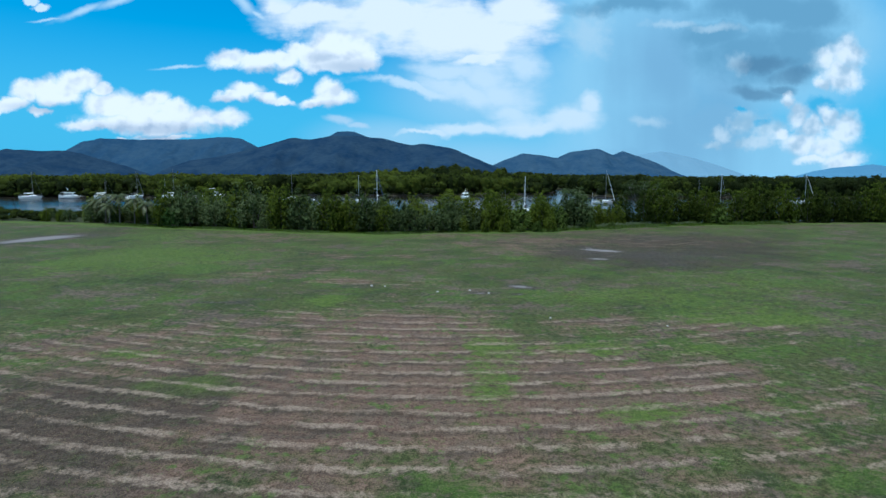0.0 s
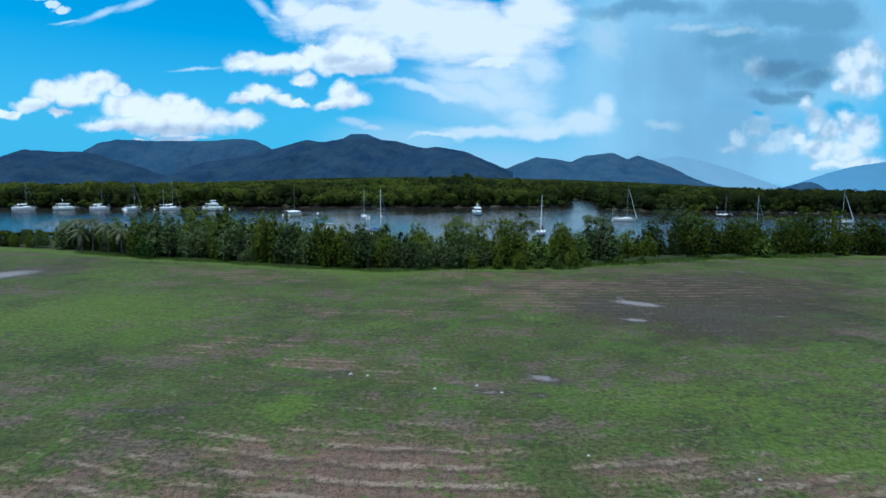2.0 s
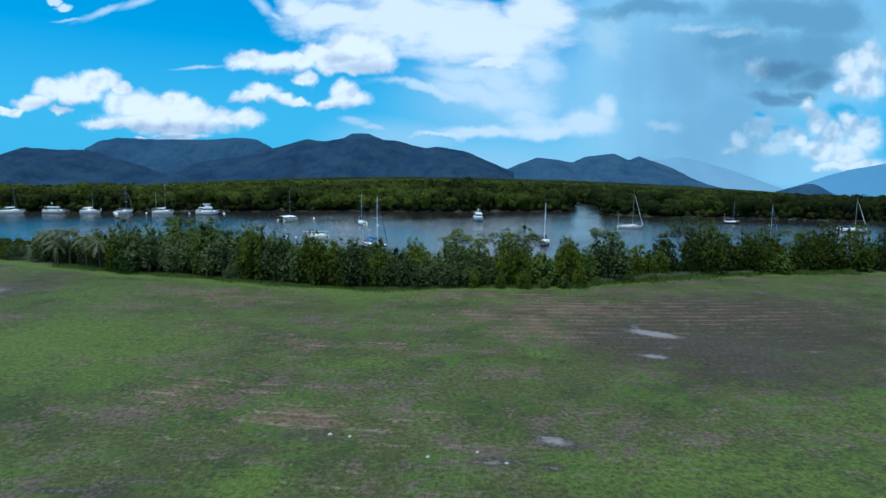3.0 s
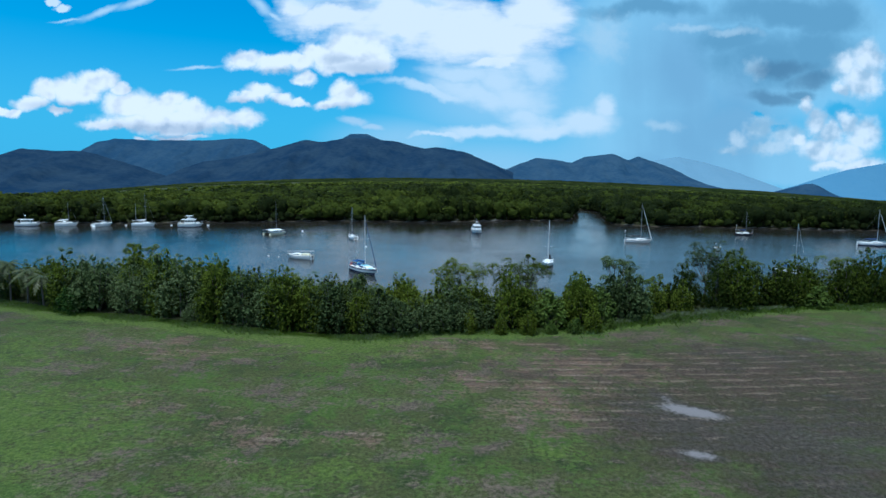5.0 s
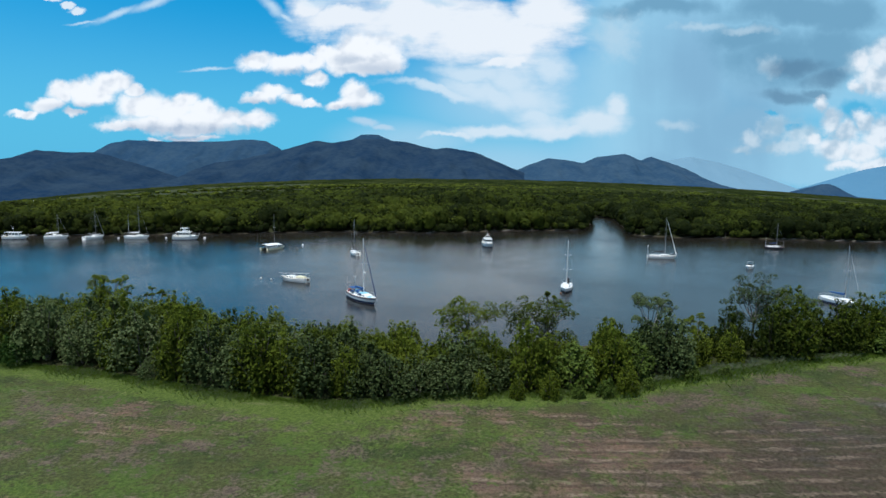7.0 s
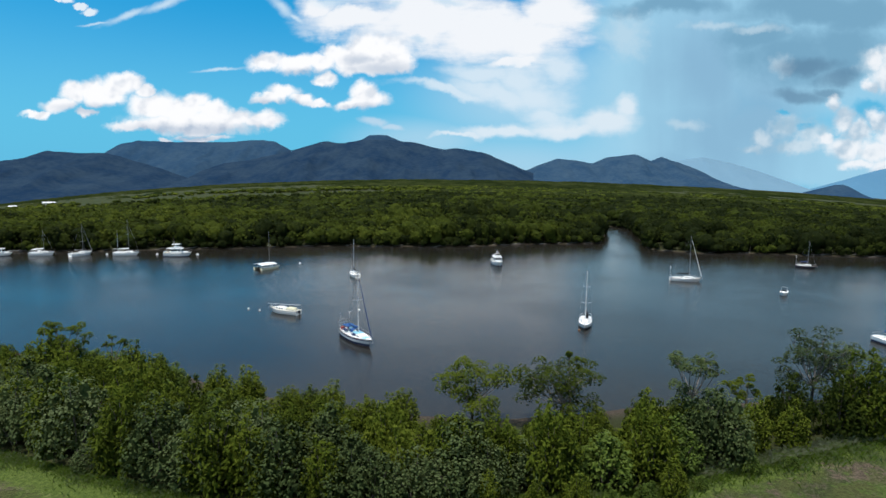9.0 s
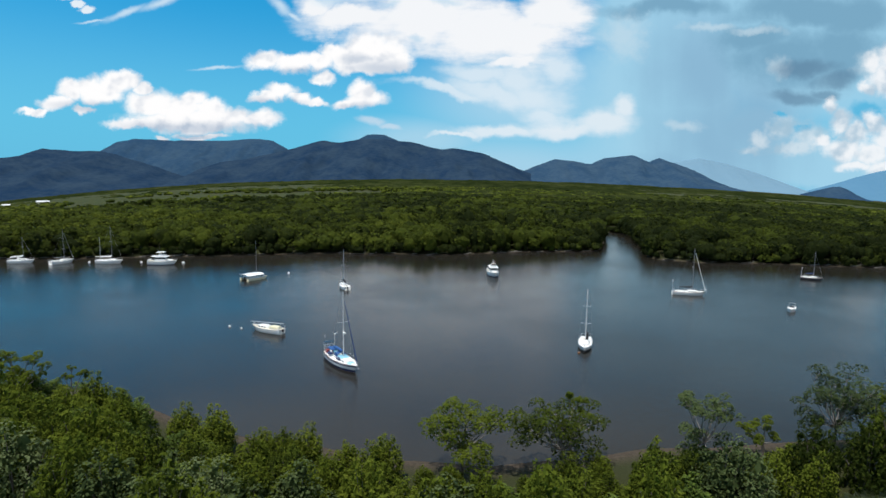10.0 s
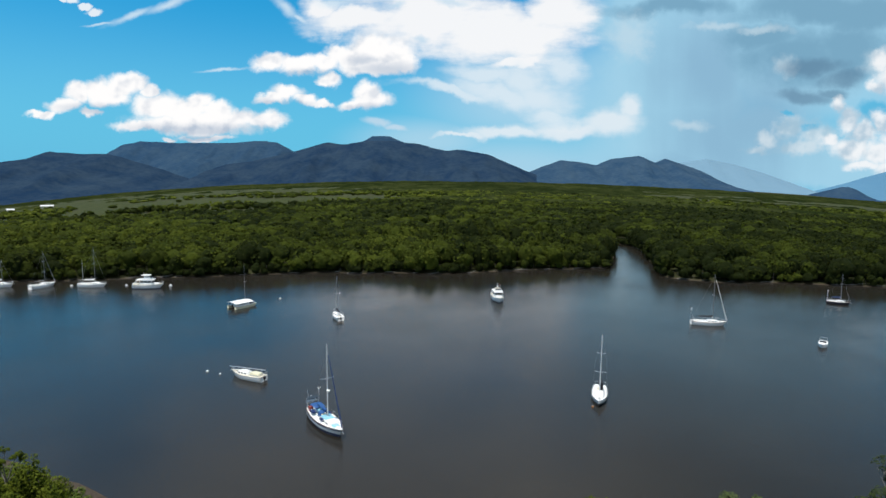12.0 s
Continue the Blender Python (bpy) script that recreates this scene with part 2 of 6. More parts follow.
def leaves_mat(name, dark, mid, light, gloss=0.5, thinness=0.25, leafy=0.34, clumpy=0.0):
    """Foliage: colour by the plant's tint, in crowns with painted light and shade, and leaf by leaf."""
    m, n = material(name)
    r = n.add("ShaderNodeNewGeometry").outputs["Random Per Island"]
    o = n.add("ShaderNodeObjectInfo").outputs["Random"]
    t = n.math("ADD", n.math("MULTIPLY", n.attr("tint"), 0.96 - leafy), n.math("ADD", n.math("MULTIPLY", r, leafy), n.math("MULTIPLY", n.math("SUBTRACT", o, 0.5), 0.3)), clamp=True)
    clump = None
    if clumpy:  # sprays of leaves within a crown
        p = n.add("ShaderNodeTexCoord").outputs["Object"]
        clump = n.math("ADD", n.math("MULTIPLY", n.noise(p, 0.7, 5.0, 0.7), 0.6), n.math("MULTIPLY", n.noise(p, 2.2, 4.0, 0.7), 0.4))
        t = n.math("ADD", t, n.math("MULTIPLY", n.math("SUBTRACT", clump, 0.5), clumpy), clamp=True)
    ramp = n.add("ShaderNodeValToRGB")
    e = ramp.color_ramp.elements
    e[0].color, e[1].color = (*dark, 1), (*light, 1)
    e[0].position, e[1].position = 0.1, 0.9
    e.new(0.5).color = (*mid, 1)
    n.put(ramp.inputs[0], t)
    a = principled(n, ramp.outputs[0], gloss, spec=0.08, bump=clump, dist=1.6, strength=0.9)
    tr = n.add("ShaderNodeBsdfTranslucent")
    n.put(tr.inputs[0], ramp.outputs[0])
    mx = n.add("ShaderNodeMixShader")
    mx.inputs[0].default_value = thinness
    n.put(mx.inputs[1], a), n.put(mx.inputs[2], tr.outputs[0])
    finish(n, mx.outputs[0])
    return m


ROW_K, ROW_W = 0.008, 1.95  # curve and spacing of the mown rows


def row_curve(y):
    """The rows straighten out towards the river."""
    return ROW_K * (1 - 0.75 * np.clip((y - 40) / 30, 0, 1))


def ground_mat():
    m, n = material("ground")
    p = n.add("ShaderNodeTexCoord").outputs["Object"]
    sp = n.add("ShaderNodeSeparateXYZ")
    n.put(sp.inputs[0], p)
    x, y = sp.outputs[0], sp.outputs[1]
    big, mid, small, tiny = n.noise(p, 0.05, 4.0), n.noise(p, 0.45, 5.0), n.noise(p, 2.6, 4.0, 0.65), n.noise(p, 11.0, 4.0, 0.7)

    def blend(*terms):
        """A weighted sum of noises, each about its middle."""
        out = 0.5
        for v, w in terms:
            out = n.math("ADD", n.math("MULTIPLY", n.math("SUBTRACT", v, 0.5), w), out)
        return out

    def shifted(dx, dy, scale, detail=5.0, rough=0.62, stretch=(1, 1, 1)):
        return n.noise(n.vec("ADD", n.vec("MULTIPLY", p, stretch), (dx, dy, 0.0)), scale, detail, rough)

    speck = n.smooth(blend((tiny, 1.0), (small, 0.7)), 0.35, 0.65)
    # turf: olive green, with yellower and darker sweeps
    turf = n.mix(speck, (0.028, 0.035, 0.011, 1), (0.084, 0.092, 0.030, 1))
    green = n.mix(speck, (0.032, 0.056, 0.010, 1), (0.082, 0.120, 0.025, 1))
    dark = n.mix(speck, (0.016, 0.025, 0.007, 1), (0.048, 0.062, 0.021, 1))
    col = n.mix(n.smooth(blend((shifted(71, 13, 0.16), 1.0), (mid, 0.9), (small, 0.4)), 0.45, 0.58), turf, green)
    col = n.mix(n.smooth(blend((shifted(5, 47, 0.11), 1.0), (mid, 0.8), (small, 0.5)), 0.49, 0.62, 0.0, 0.9), col, dark)
    # thatch showing through in patches of a few metres
    thatch = n.mix(speck, (0.048, 0.035, 0.026, 1), (0.138, 0.104, 0.080, 1))
    bare = blend((shifted(19, 3, 0.13, stretch=(0.7, 1, 1)), 1.3), (mid, 0.9), (small, 0.6))
    col = n.mix(n.smooth(bare, 0.47, 0.72, 0.0, 0.88), col, thatch)
    # mown rows: straw in thin broken crests, worn stubble between them
    bent = n.math("SUBTRACT", y, n.math("MULTIPLY", n.math("MULTIPLY", x, x), n.add_range(y, 40.0, 70.0, ROW_K, ROW_K * 0.25)))
    bent = n.math("ADD", bent, n.math("MULTIPLY", n.math("SUBTRACT", n.noise(p, 0.35, 3.0), 0.5), 1.1))
    wave = n.math("SINE", n.math("MULTIPLY", bent, 2 * math.pi / ROW_W))
    crest_shade = n.math("SINE", n.math("ADD", n.math("MULTIPLY", bent, 2 * math.pi / ROW_W), 1.2))
    dry = n.math("ADD", n.attr("dry"), blend((shifted(31, 9, 0.28, 6.0, 0.66), 1.9), (small, 0.9), (mid, 0.6), (0.0, 1.0)))
    zone = n.smooth(dry, 0.2, 0.70)
    stub = n.mix(speck, (0.076, 0.042, 0.031, 1), (0.212, 0.133, 0.098, 1))
    stub = n.mix(n.smooth(blend((mid, 1.0), (small, 0.6)), 0.40, 0.66, 0.0, 0.6), stub, n.mix(speck, (0.045, 0.034, 0.026, 1), (0.125, 0.095, 0.070, 1)))
    col = n.mix(n.math("MULTIPLY", zone, 0.88), col, stub)
    # a dark line along the near side of each crest paints its shadow
    col = n.mix(n.math("MULTIPLY", n.smooth(crest_shade, 0.45, 1.0), n.math("MULTIPLY", zone, 0.5)), col, (0.038, 0.030, 0.020, 1))
    # young grass coming up through it all
    sprout = n.smooth(blend((shifted(11, 61, 0.9, 6.0, 0.72), 1.5), (small, 0.7), (shifted(1, 1, 0.2), 0.8)), 0.57, 0.74, 0.0, 0.85)
    col = n.mix(sprout, col, green)
    lush = n.math("ADD", n.attr("lush"), blend((shifted(41, 5, 0.8, 6.0, 0.72), 1.8), (small, 0.8), (0.0, 1.0)))
    col = n.mix(n.smooth(lush, 0.26, 0.72, 0.0, 0.92), col, n.mix(speck, (0.044, 0.070, 0.012, 1), (0.098, 0.136, 0.026, 1)))
    # dark ground, part soil and part painted lens falloff, and pale sand
    sand = n.math("ADD", n.attr("sand"), n.math("ADD", blend((small, 0.7), (shifted(8, 8, 0.3, 4.0), 1.0), (0.0, 1.0)), n.math("MULTIPLY", wave, 0.1)))
    dark_ground = n.math("ADD", n.attr("dark_ground"), blend((shifted(23, 29, 0.22), 1.2), (mid, 0.9), (small, 0.5), (0.0, 1.0)))
    col = n.mix(n.smooth(dark_ground, 0.2, 0.75, 0.0, 0.75), col, n.mix(speck, (0.020, 0.0150, 0.010, 1), (0.062, 0.048, 0.034, 1)))
    col = n.mix(n.math("MULTIPLY", n.smooth(sand, 0.2, 0.66), 0.7), col, n.mix(speck, (0.024, 0.020, 0.017, 1), (0.076, 0.064, 0.054, 1)))
    col = n.mix(n.smooth(n.math("ADD", n.attr("sand"), blend((small, 0.8), (0.0, 1.0))), 0.62, 1.12), col, n.mix(tiny, (0.13, 0.118, 0.116, 1), (0.25, 0.228, 0.222, 1)))
    # straw along the rows
    along = n.smooth(blend((shifted(3, 77, 0.8, 3.0, 0.6, (0.45, 1, 1)), 1.0)), 0.38, 0.60)
    crest = n.smooth(n.math("ADD", wave, n.math("MULTIPLY", n.math("SUBTRACT", small, 0.5), 2.4)), 0.25, 1.15)
    straw = n.mix(n.smooth(tiny, 0.36, 0.6), (0.150, 0.108, 0.078, 1), (0.340, 0.262, 0.195, 1))
    faint = n.math("MAXIMUM", n.smooth(dry, 0.15, 0.6), n.math("MULTIPLY", n.smooth(bare, 0.45, 0.75), 0.35))
    col = n.mix(n.math("MULTIPLY", n.math("MULTIPLY", crest, along), n.math("MULTIPLY", faint, n.add_range(y, 30.0, 70.0, 0.72, 0.42))), col, straw)
    flats = n.mix(n.smooth(n.noise(p, 0.06, 5.0, 0.65), 0.38, 0.62), (0.026, 0.034, 0.006, 1), (0.046, 0.054, 0.010, 1))
    col = n.mix(n.smooth(n.attr("flats"), 0.1, 0.9), col, flats)
    col = n.mix(n.attr("wood"), col, n.mix(small, (0.016, 0.020, 0.008, 1), (0.045, 0.050, 0.016, 1)))
    col = n.mix(n.attr("mud"), col, n.mix(n.smooth(small, 0.3, 0.7), (0.038, 0.030, 0.022, 1), (0.085, 0.066, 0.048, 1)))
    h = n.math("ADD", n.math("MULTIPLY", tiny, 0.5), n.math("ADD", small, n.math("MULTIPLY", mid, 0.6)))
    finish(n, principled(n, col, 0.9, spec=0.15, bump=h, dist=0.13, strength=0.75))
    return m


def blade_mat():
    m, n = material("grass_blades")
    r = n.add("ShaderNodeNewGeometry").outputs["Random Per Island"]
    green = n.mix(r, (0.048, 0.060, 0.016, 1), (0.105, 0.120, 0.036, 1))
    straw = n.mix(r, (0.11, 0.070, 0.040, 1), (0.31, 0.22, 0.125, 1))
    finish(n, principled(n, n.mix(n.smooth(n.attr("tint"), 0.35, 0.6), green, straw), 0.7, spec=0.2))
    return m


def water_mat():
    m, n = material("water")
    p = n.add("ShaderNodeTexCoord").outputs["Object"]
    h = n.math("ADD", n.noise(n.vec("MULTIPLY", p, (1.0, 0.6, 1.0)), 1.4, 4.0, 0.6), n.math("MULTIPLY", n.noise(p, 5.0, 3.0), 0.35))
    calm = n.noise(p, 0.03, 3.0)
    c = n.mix(n.smooth(n.noise(p, 0.02, 4.0), 0.35, 0.65), (0.0165, 0.0150, 0.0122, 1), (0.0235, 0.0210, 0.0165, 1))
    b = principled(n, c, n.smooth(calm, 0.3, 0.7, 0.10, 0.22), spec=0.5, bump=h, dist=0.08, strength=0.5)
    b.node.inputs["IOR"].default_value = 1.33
    finish(n, b)
    return m


def hazy_hill_mat(name, low, high):
    m, n = material(name)
    p = n.add("ShaderNodeTexCoord").outputs["Object"]
    v = n.math("ADD", n.math("MULTIPLY", n.noise(p, 0.006, 5.0), 0.6), n.math("MULTIPLY", n.noise(p, 0.035, 5.0, 0.65), 0.5))
    c = n.mix(n.smooth(v, 0.38, 0.72), (*low, 1), (*high, 1))
    finish(n, principled(n, c, 1.0, spec=0.0, bump=n.noise(p, 0.05, 4.0, 0.7), dist=9.0, strength=0.5))
    return m


def canopy_mat():
    """Treetops too far off to tell apart."""
    m, n = material("far_canopy")
    p = n.add("ShaderNodeTexCoord").outputs["Object"]
    q = n.vec("MULTIPLY", p, (1.0, 0.3, 1.0))
    crowns, clumps, woods = n.noise(q, 0.16, 4.0, 0.65), n.noise(q, 0.03, 4.0, 0.6), n.noise(q, 0.006, 4.0, 0.55)
    t = n.math("ADD", n.math("MULTIPLY", crowns, 0.35), n.math("ADD", n.math("MULTIPLY", clumps, 0.9), n.math("MULTIPLY", n.attr("tint"), 0.5)))
    c = n.mix(n.smooth(t, 0.55, 1.05), (0.014, 0.022, 0.007, 1), (0.044, 0.055, 0.017, 1))
    c = n.mix(n.smooth(woods, 0.55, 0.68, 0.0, 0.6), c, (0.046, 0.055, 0.021, 1))
    finish(n, principled(n, c, 1.0, spec=0.0, bump=crowns, dist=9.0, strength=1.0))
    return m


M_CANOPY = canopy_mat()
M_GROUND, M_BLADE, M_WATER = ground_mat(), blade_mat(), water_mat()
M_SHRUB = leaves_mat("shrub_leaves", (0.026, 0.040, 0.006), (0.104, 0.138, 0.014), (0.180, 0.214, 0.028), 0.85, 0.48, 0.07)
M_GREY = leaves_mat("grey_green_leaves", (0.026, 0.040, 0.012), (0.080, 0.112, 0.038), (0.150, 0.184, 0.080), 0.65, 0.36, 0.12)
M_BRIGHT = leaves_mat("bright_leaves", (0.03, 0.052, 0.009), (0.085, 0.125, 0.02), (0.17, 0.22, 0.045))
M_DEEP = leaves_mat("deep_green_leaves", (0.010, 0.026, 0.005), (0.034, 0.074, 0.013), (0.080, 0.135, 0.028), 0.7, 0.3, 0.1)
M_FOREST = leaves_mat("forest_leaves", (0.016, 0.024, 0.005), (0.060, 0.080, 0.010), (0.130, 0.156, 0.020), 0.9, 0.3, 0.1, 1.0)
M_VERGE = leaves_mat("verge_grass", (0.050, 0.086, 0.011), (0.105, 0.165, 0.020), (0.22, 0.24, 0.15), thinness=0.5, leafy=0.3)
M_PALM = leaves_mat("palm_leaves", (0.035, 0.048, 0.018), (0.075, 0.092, 0.038), (0.19, 0.19, 0.11), 0.4)
M_BARK = paint("bark", (0.13, 0.11, 0.095), 0.9, wear=0.4)
M_PALE = paint("pale_bark", (0.24, 0.22, 0.20), 0.85, wear=0.35)
# air haze and rain are painted into the hills' blue base colours
M_HILL = hazy_hill_mat("hazy_forested_hill", (0.011, 0.029, 0.062), (0.028, 0.051, 0.080))
M_HILL_FAR = hazy_hill_mat("hazy_distant_hill", (0.020, 0.051, 0.098), (0.036, 0.070, 0.112))
M_HILL_EAST = hazy_hill_mat("hazy_eastern_hill", (0.021, 0.053, 0.100), (0.042, 0.078, 0.120))
M_HILL_RAIN = hazy_hill_mat("hill_in_rain", (0.150, 0.262, 0.350), (0.158, 0.272, 0.360))
M_HILL_COAST = hazy_hill_mat("hazy_coastal_hill", (0.085, 0.200, 0.310), (0.092, 0.210, 0.320))
M_WHITE = paint("white_gelcoat", (0.86, 0.86, 0.84), 0.3, wear=0.05)
M_CREAM = paint("cream_deck", (0.62, 0.58, 0.48), 0.5)
M_NAVY = paint("navy_cloth", (0.012, 0.035, 0.12), 0.7)
M_BLUE = paint("blue_cover", (0.016, 0.085, 0.26), 0.7)
M_CYAN = paint("pale_blue_deck", (0.26, 0.56, 0.70), 0.5)
M_BLACK = paint("black_cloth", (0.015, 0.015, 0.02), 0.6)
M_ALU = paint("aluminium", (0.62, 0.63, 0.65), 0.35, 0.6)
M_MAST = paint("pale_mast", (0.74, 0.75, 0.76), 0.4, wear=0.05)
M_GREYSPAR = paint("dull_spar", (0.20, 0.21, 0.22), 0.5)
M_GLASS = paint("dark_window", (0.02, 0.028, 0.035), 0.08, wear=0.03)
M_RED = paint("red_cloth", (0.33, 0.06, 0.05), 0.7)
M_WOOD = paint("varnished_wood", (0.26, 0.12, 0.05), 0.4)
M_DARKHULL = paint("dark_hull", (0.02, 0.028, 0.05), 0.3)
M_STONE = paint("pale_stone", (0.38, 0.365, 0.34), 0.9, wear=0.2)
M_YELLOW = paint("weathered_buff", (0.74, 0.70, 0.50), 0.5)


# ---- mesh tools ----
def rnd(a, b, size=None):
    return np.random.uniform(a, b, size)


def mesh_np(name, V, F, mat, attrs=None, smooth=False):
    """A mesh from arrays: places (n, 3), faces (m, 3 or 4)."""
    me = bpy.data.meshes.new(name)
    V, F = np.asarray(V, dtype=np.float32), np.asarray(F, dtype=np.int32)
    me.vertices.add(len(V))
    me.vertices.foreach_set("co", V.ravel())
    me.loops.add(F.size)
    me.loops.foreach_set("vertex_index", F.ravel())
    me.polygons.add(len(F))
    me.polygons.foreach_set("loop_start", np.arange(len(F), dtype=np.int32) * F.shape[1])
    for key, val in (attrs or {}).items():
        me.attributes.new(key, "FLOAT", "POINT").data.foreach_set("value", np.asarray(val, dtype=np.float32))
    me.materials.append(mat)
    me.update(calc_edges=True)
    me.polygons.foreach_set("use_smooth", np.full(len(F), smooth, dtype=bool))
    return me


def part_np(name, V, F, mat, parent=None, label="", attrs=None, smooth=False):
    o = new(name, mesh_np(name, V, F, mat, attrs, smooth))
    o.parent = parent
    return tagged(o, label)


def part(name, pieces, mat, parent=None, label="", smooth=False):
    """One mesh object out of pieces (places, faces)."""
    V, F = [], []
    for v, f in pieces if isinstance(pieces, list) else [pieces]:
        k = len(V)
        V += [tuple(q) for q in v]
        F += [tuple(i + k for i in g) for g in f]
    me = bpy.data.meshes.new(name)
    me.from_pydata(V, [], F)
    me.materials.append(mat)
    if smooth:
        me.polygons.foreach_set("use_smooth", [True] * len(me.polygons))
    o = new(name, me)
    o.parent = parent
    return tagged(o, label)


def thing(name, label, category, m, group="", kind=""):
    e = new(name)
    e.empty_display_size = 0.3
    e.matrix_basis = m
    return tagged(e, label, category, group, kind)


def rod(p, q, r, r2=None, n=6):
    """A closed tapered rod from p to q."""
    p, q = Vector(p), Vector(q)
    r2 = r if r2 is None else r2
    z = (q - p).normalized()
    x = z.orthogonal().normalized()
    y = z.cross(x)
    ring = [x * math.cos(2 * math.pi * i / n) + y * math.sin(2 * math.pi * i / n) for i in range(n)]
    V = [p + c * r for c in ring] + [q + c * r2 for c in ring]
    F = [(i, (i + 1) % n, n + (i + 1) % n, n + i) for i in range(n)] + [tuple(range(n))[::-1], tuple(range(n, 2 * n))]
    return V, F


def rods(points, r, r2=None):
    r2 = r if r2 is None else r2
    k = len(points) - 1
    return [rod(points[i], points[i + 1], r + (r2 - r) * i / k, r + (r2 - r) * (i + 1) / k) for i in range(k)]


def block(x0, x1, y0, y1, z0, z1, top=0.88, bev=0.12):
    """A box with cut corners that narrows towards its top."""
    cx, cy, hx, hy = (x0 + x1) / 2, (y0 + y1) / 2, (x1 - x0) / 2, (y1 - y0) / 2
    b = bev * 2 * min(hx, hy)

    def ring(k, z, c):
        o = [(hx - c, hy), (-hx + c, hy), (-hx, hy - c), (-hx, -hy + c), (-hx + c, -hy), (hx - c, -hy), (hx, -hy + c), (hx, hy - c)]
        return [(cx + a * k, cy + d * k, z) for a, d in o]
    zb = z1 - min(b, (z1 - z0) * 0.4) * 0.6
    V = ring(1, z0, b) + ring(1 - (1 - top) * 0.7, zb, b) + ring(top * 0.95, z1, b)
    F = [(8 * j + i, 8 * j + (i + 1) % 8, 8 * j + 8 + (i + 1) % 8, 8 * j + 8 + i) for j in (0, 1) for i in range(8)]
    return V, F + [tuple(range(16, 24)), tuple(range(8))[::-1]]


def ball(c, r, sz=1.0, n=10, m=6):
    V = [(c[0], c[1], c[2] + r * sz)]
    for j in range(1, m):
        a = math.pi * j / m
        V += [(c[0] + r * math.sin(a) * math.cos(2 * math.pi * i / n), c[1] + r * math.sin(a) * math.sin(2 * math.pi * i / n), c[2] + r * sz * math.cos(a)) for i in range(n)]
    V.append((c[0], c[1], c[2] - r * sz))
    F = [(0, 1 + i, 1 + (i + 1) % n) for i in range(n)]
    for j in range(m - 2):
        k = 1 + j * n
        F += [(k + i, k + n + i, k + n + (i + 1) % n, k + (i + 1) % n) for i in range(n)]
    k = 1 + (m - 2) * n
    return V, F + [(k + i, len(V) - 1, k + (i + 1) % n) for i in range(n)]


def lattice(ix, iy, seed):
    h = (ix.astype(np.int64) * 374761393 + iy.astype(np.int64) * 668265263 + seed * 1274126177) & 0xFFFFFFFF
    h = ((h ^ (h >> 13)) * 1274126177) & 0xFFFFFFFF
    return ((h ^ (h >> 16)) & 0xFFFF) / 65535.0


def vnoise(x, y, seed=0):
    ix, iy = np.floor(x), np.floor(y)
    fx, fy = x - ix, y - iy
    fx, fy = fx * fx * (3 - 2 * fx), fy * fy * (3 - 2 * fy)
    a, b, c, d = (lattice(ix + i, iy + j, seed) for j in (0, 1) for i in (0, 1))
    return a + (b - a) * fx + (c - a) * fy + (a - b - c + d) * fx * fy


def fbm(x, y, seed=0, octaves=4):
    return sum(vnoise(x * 2 ** i, y * 2 ** i, seed + i) * 0.5 ** (i + 1) for i in range(octaves)) / (1 - 0.5 ** octaves)


# ---- the plan ----
NEAR = ([-5000, -300, -120, -58, -46, -36, -27, -10, 5, 23, 37, 80, 200, 500, 5000], [200, 168, 156, 147.7, 144, 138.6, 134.8, 131, 130, 135.5, 138.5, 148, 165, 190, 220])
FAR = ([-5000, -600, -300, -200, -157, -142, -108, -82, -52, -16, 15, 57, 66, 76, 90, 125, 160, 300, 600, 5000],
       [240, 236, 242, 255, 264, 269, 280, 289, 299, 303, 316, 330, 326, 308, 301, 303, 300, 296, 310, 330])
EDGE = ([-5000, -120, -80, -66, -57, -47, -36, -25, -18, -11, -6.4, -1, 9, 20, 25, 35.5, 45, 56.5, 73, 120, 5000], [135, 130, 123, 118, 114, 112.5, 109.4, 106.4, 104.8, 104.4, 106, 108.6, 109.3, 111.3, 114.8, 119.5, 124.0, 127.8, 132, 138, 150])
CREEK = [(62, 315, 22), (67, 332, 19), (73, 362, 15), (78, 390, 14), (78, 408, 13), (66, 426, 11), (40, 442, 10), (0, 460, 9), (-60, 480, 8)]
WATER_Z = -1.2


def near_bank(x):
    return np.interp(x, *NEAR) + 1.4 * (vnoise(x * 0.12, x * 0, 3) - 0.5)


def far_bank(x):
    return np.interp(x, *FAR) + 4.0 * (vnoise(x * 0.07, x * 0, 5) - 0.5)


def field_edge(x):
    return np.interp(x, *EDGE)


def creek_side(x, y):
    """Metres outside the creek's water."""
    best = np.full(np.shape(x), 1e9)
    for (x0, y0, w0), (x1, y1, w1) in zip(CREEK, CREEK[1:]):
        dx, dy = x1 - x0, y1 - y0
        t = np.clip(((x - x0) * dx + (y - y0) * dy) / (dx * dx + dy * dy), 0, 1)
        best = np.minimum(best, np.hypot(x - x0 - t * dx, y - y0 - t * dy) - (w0 + (w1 - w0) * t) / 2)
    return best


def shore(x, y):
    """Metres from the water's edge, on land above 0."""
    return np.maximum(near_bank(x) - y, np.minimum(y - far_bank(x), creek_side(x, y)))


def fall(x, y):
    """The plain beyond the river dips gently away to both sides and into the distance."""
    ramp = np.clip((y - far_bank(x) - 15) / 420, 0, 1)
    return np.minimum(np.where(x > 0, 0.056, 0.075) * x * x / np.maximum(y, 200) * ramp * ramp * (3 - 2 * ramp), 160) + 0.0065 * np.clip(y - 600, 0, 3000)


def land(x, y):
    return np.clip(-1.2 + 0.16 * shore(x, y), -3.2, 0) - fall(x, y)


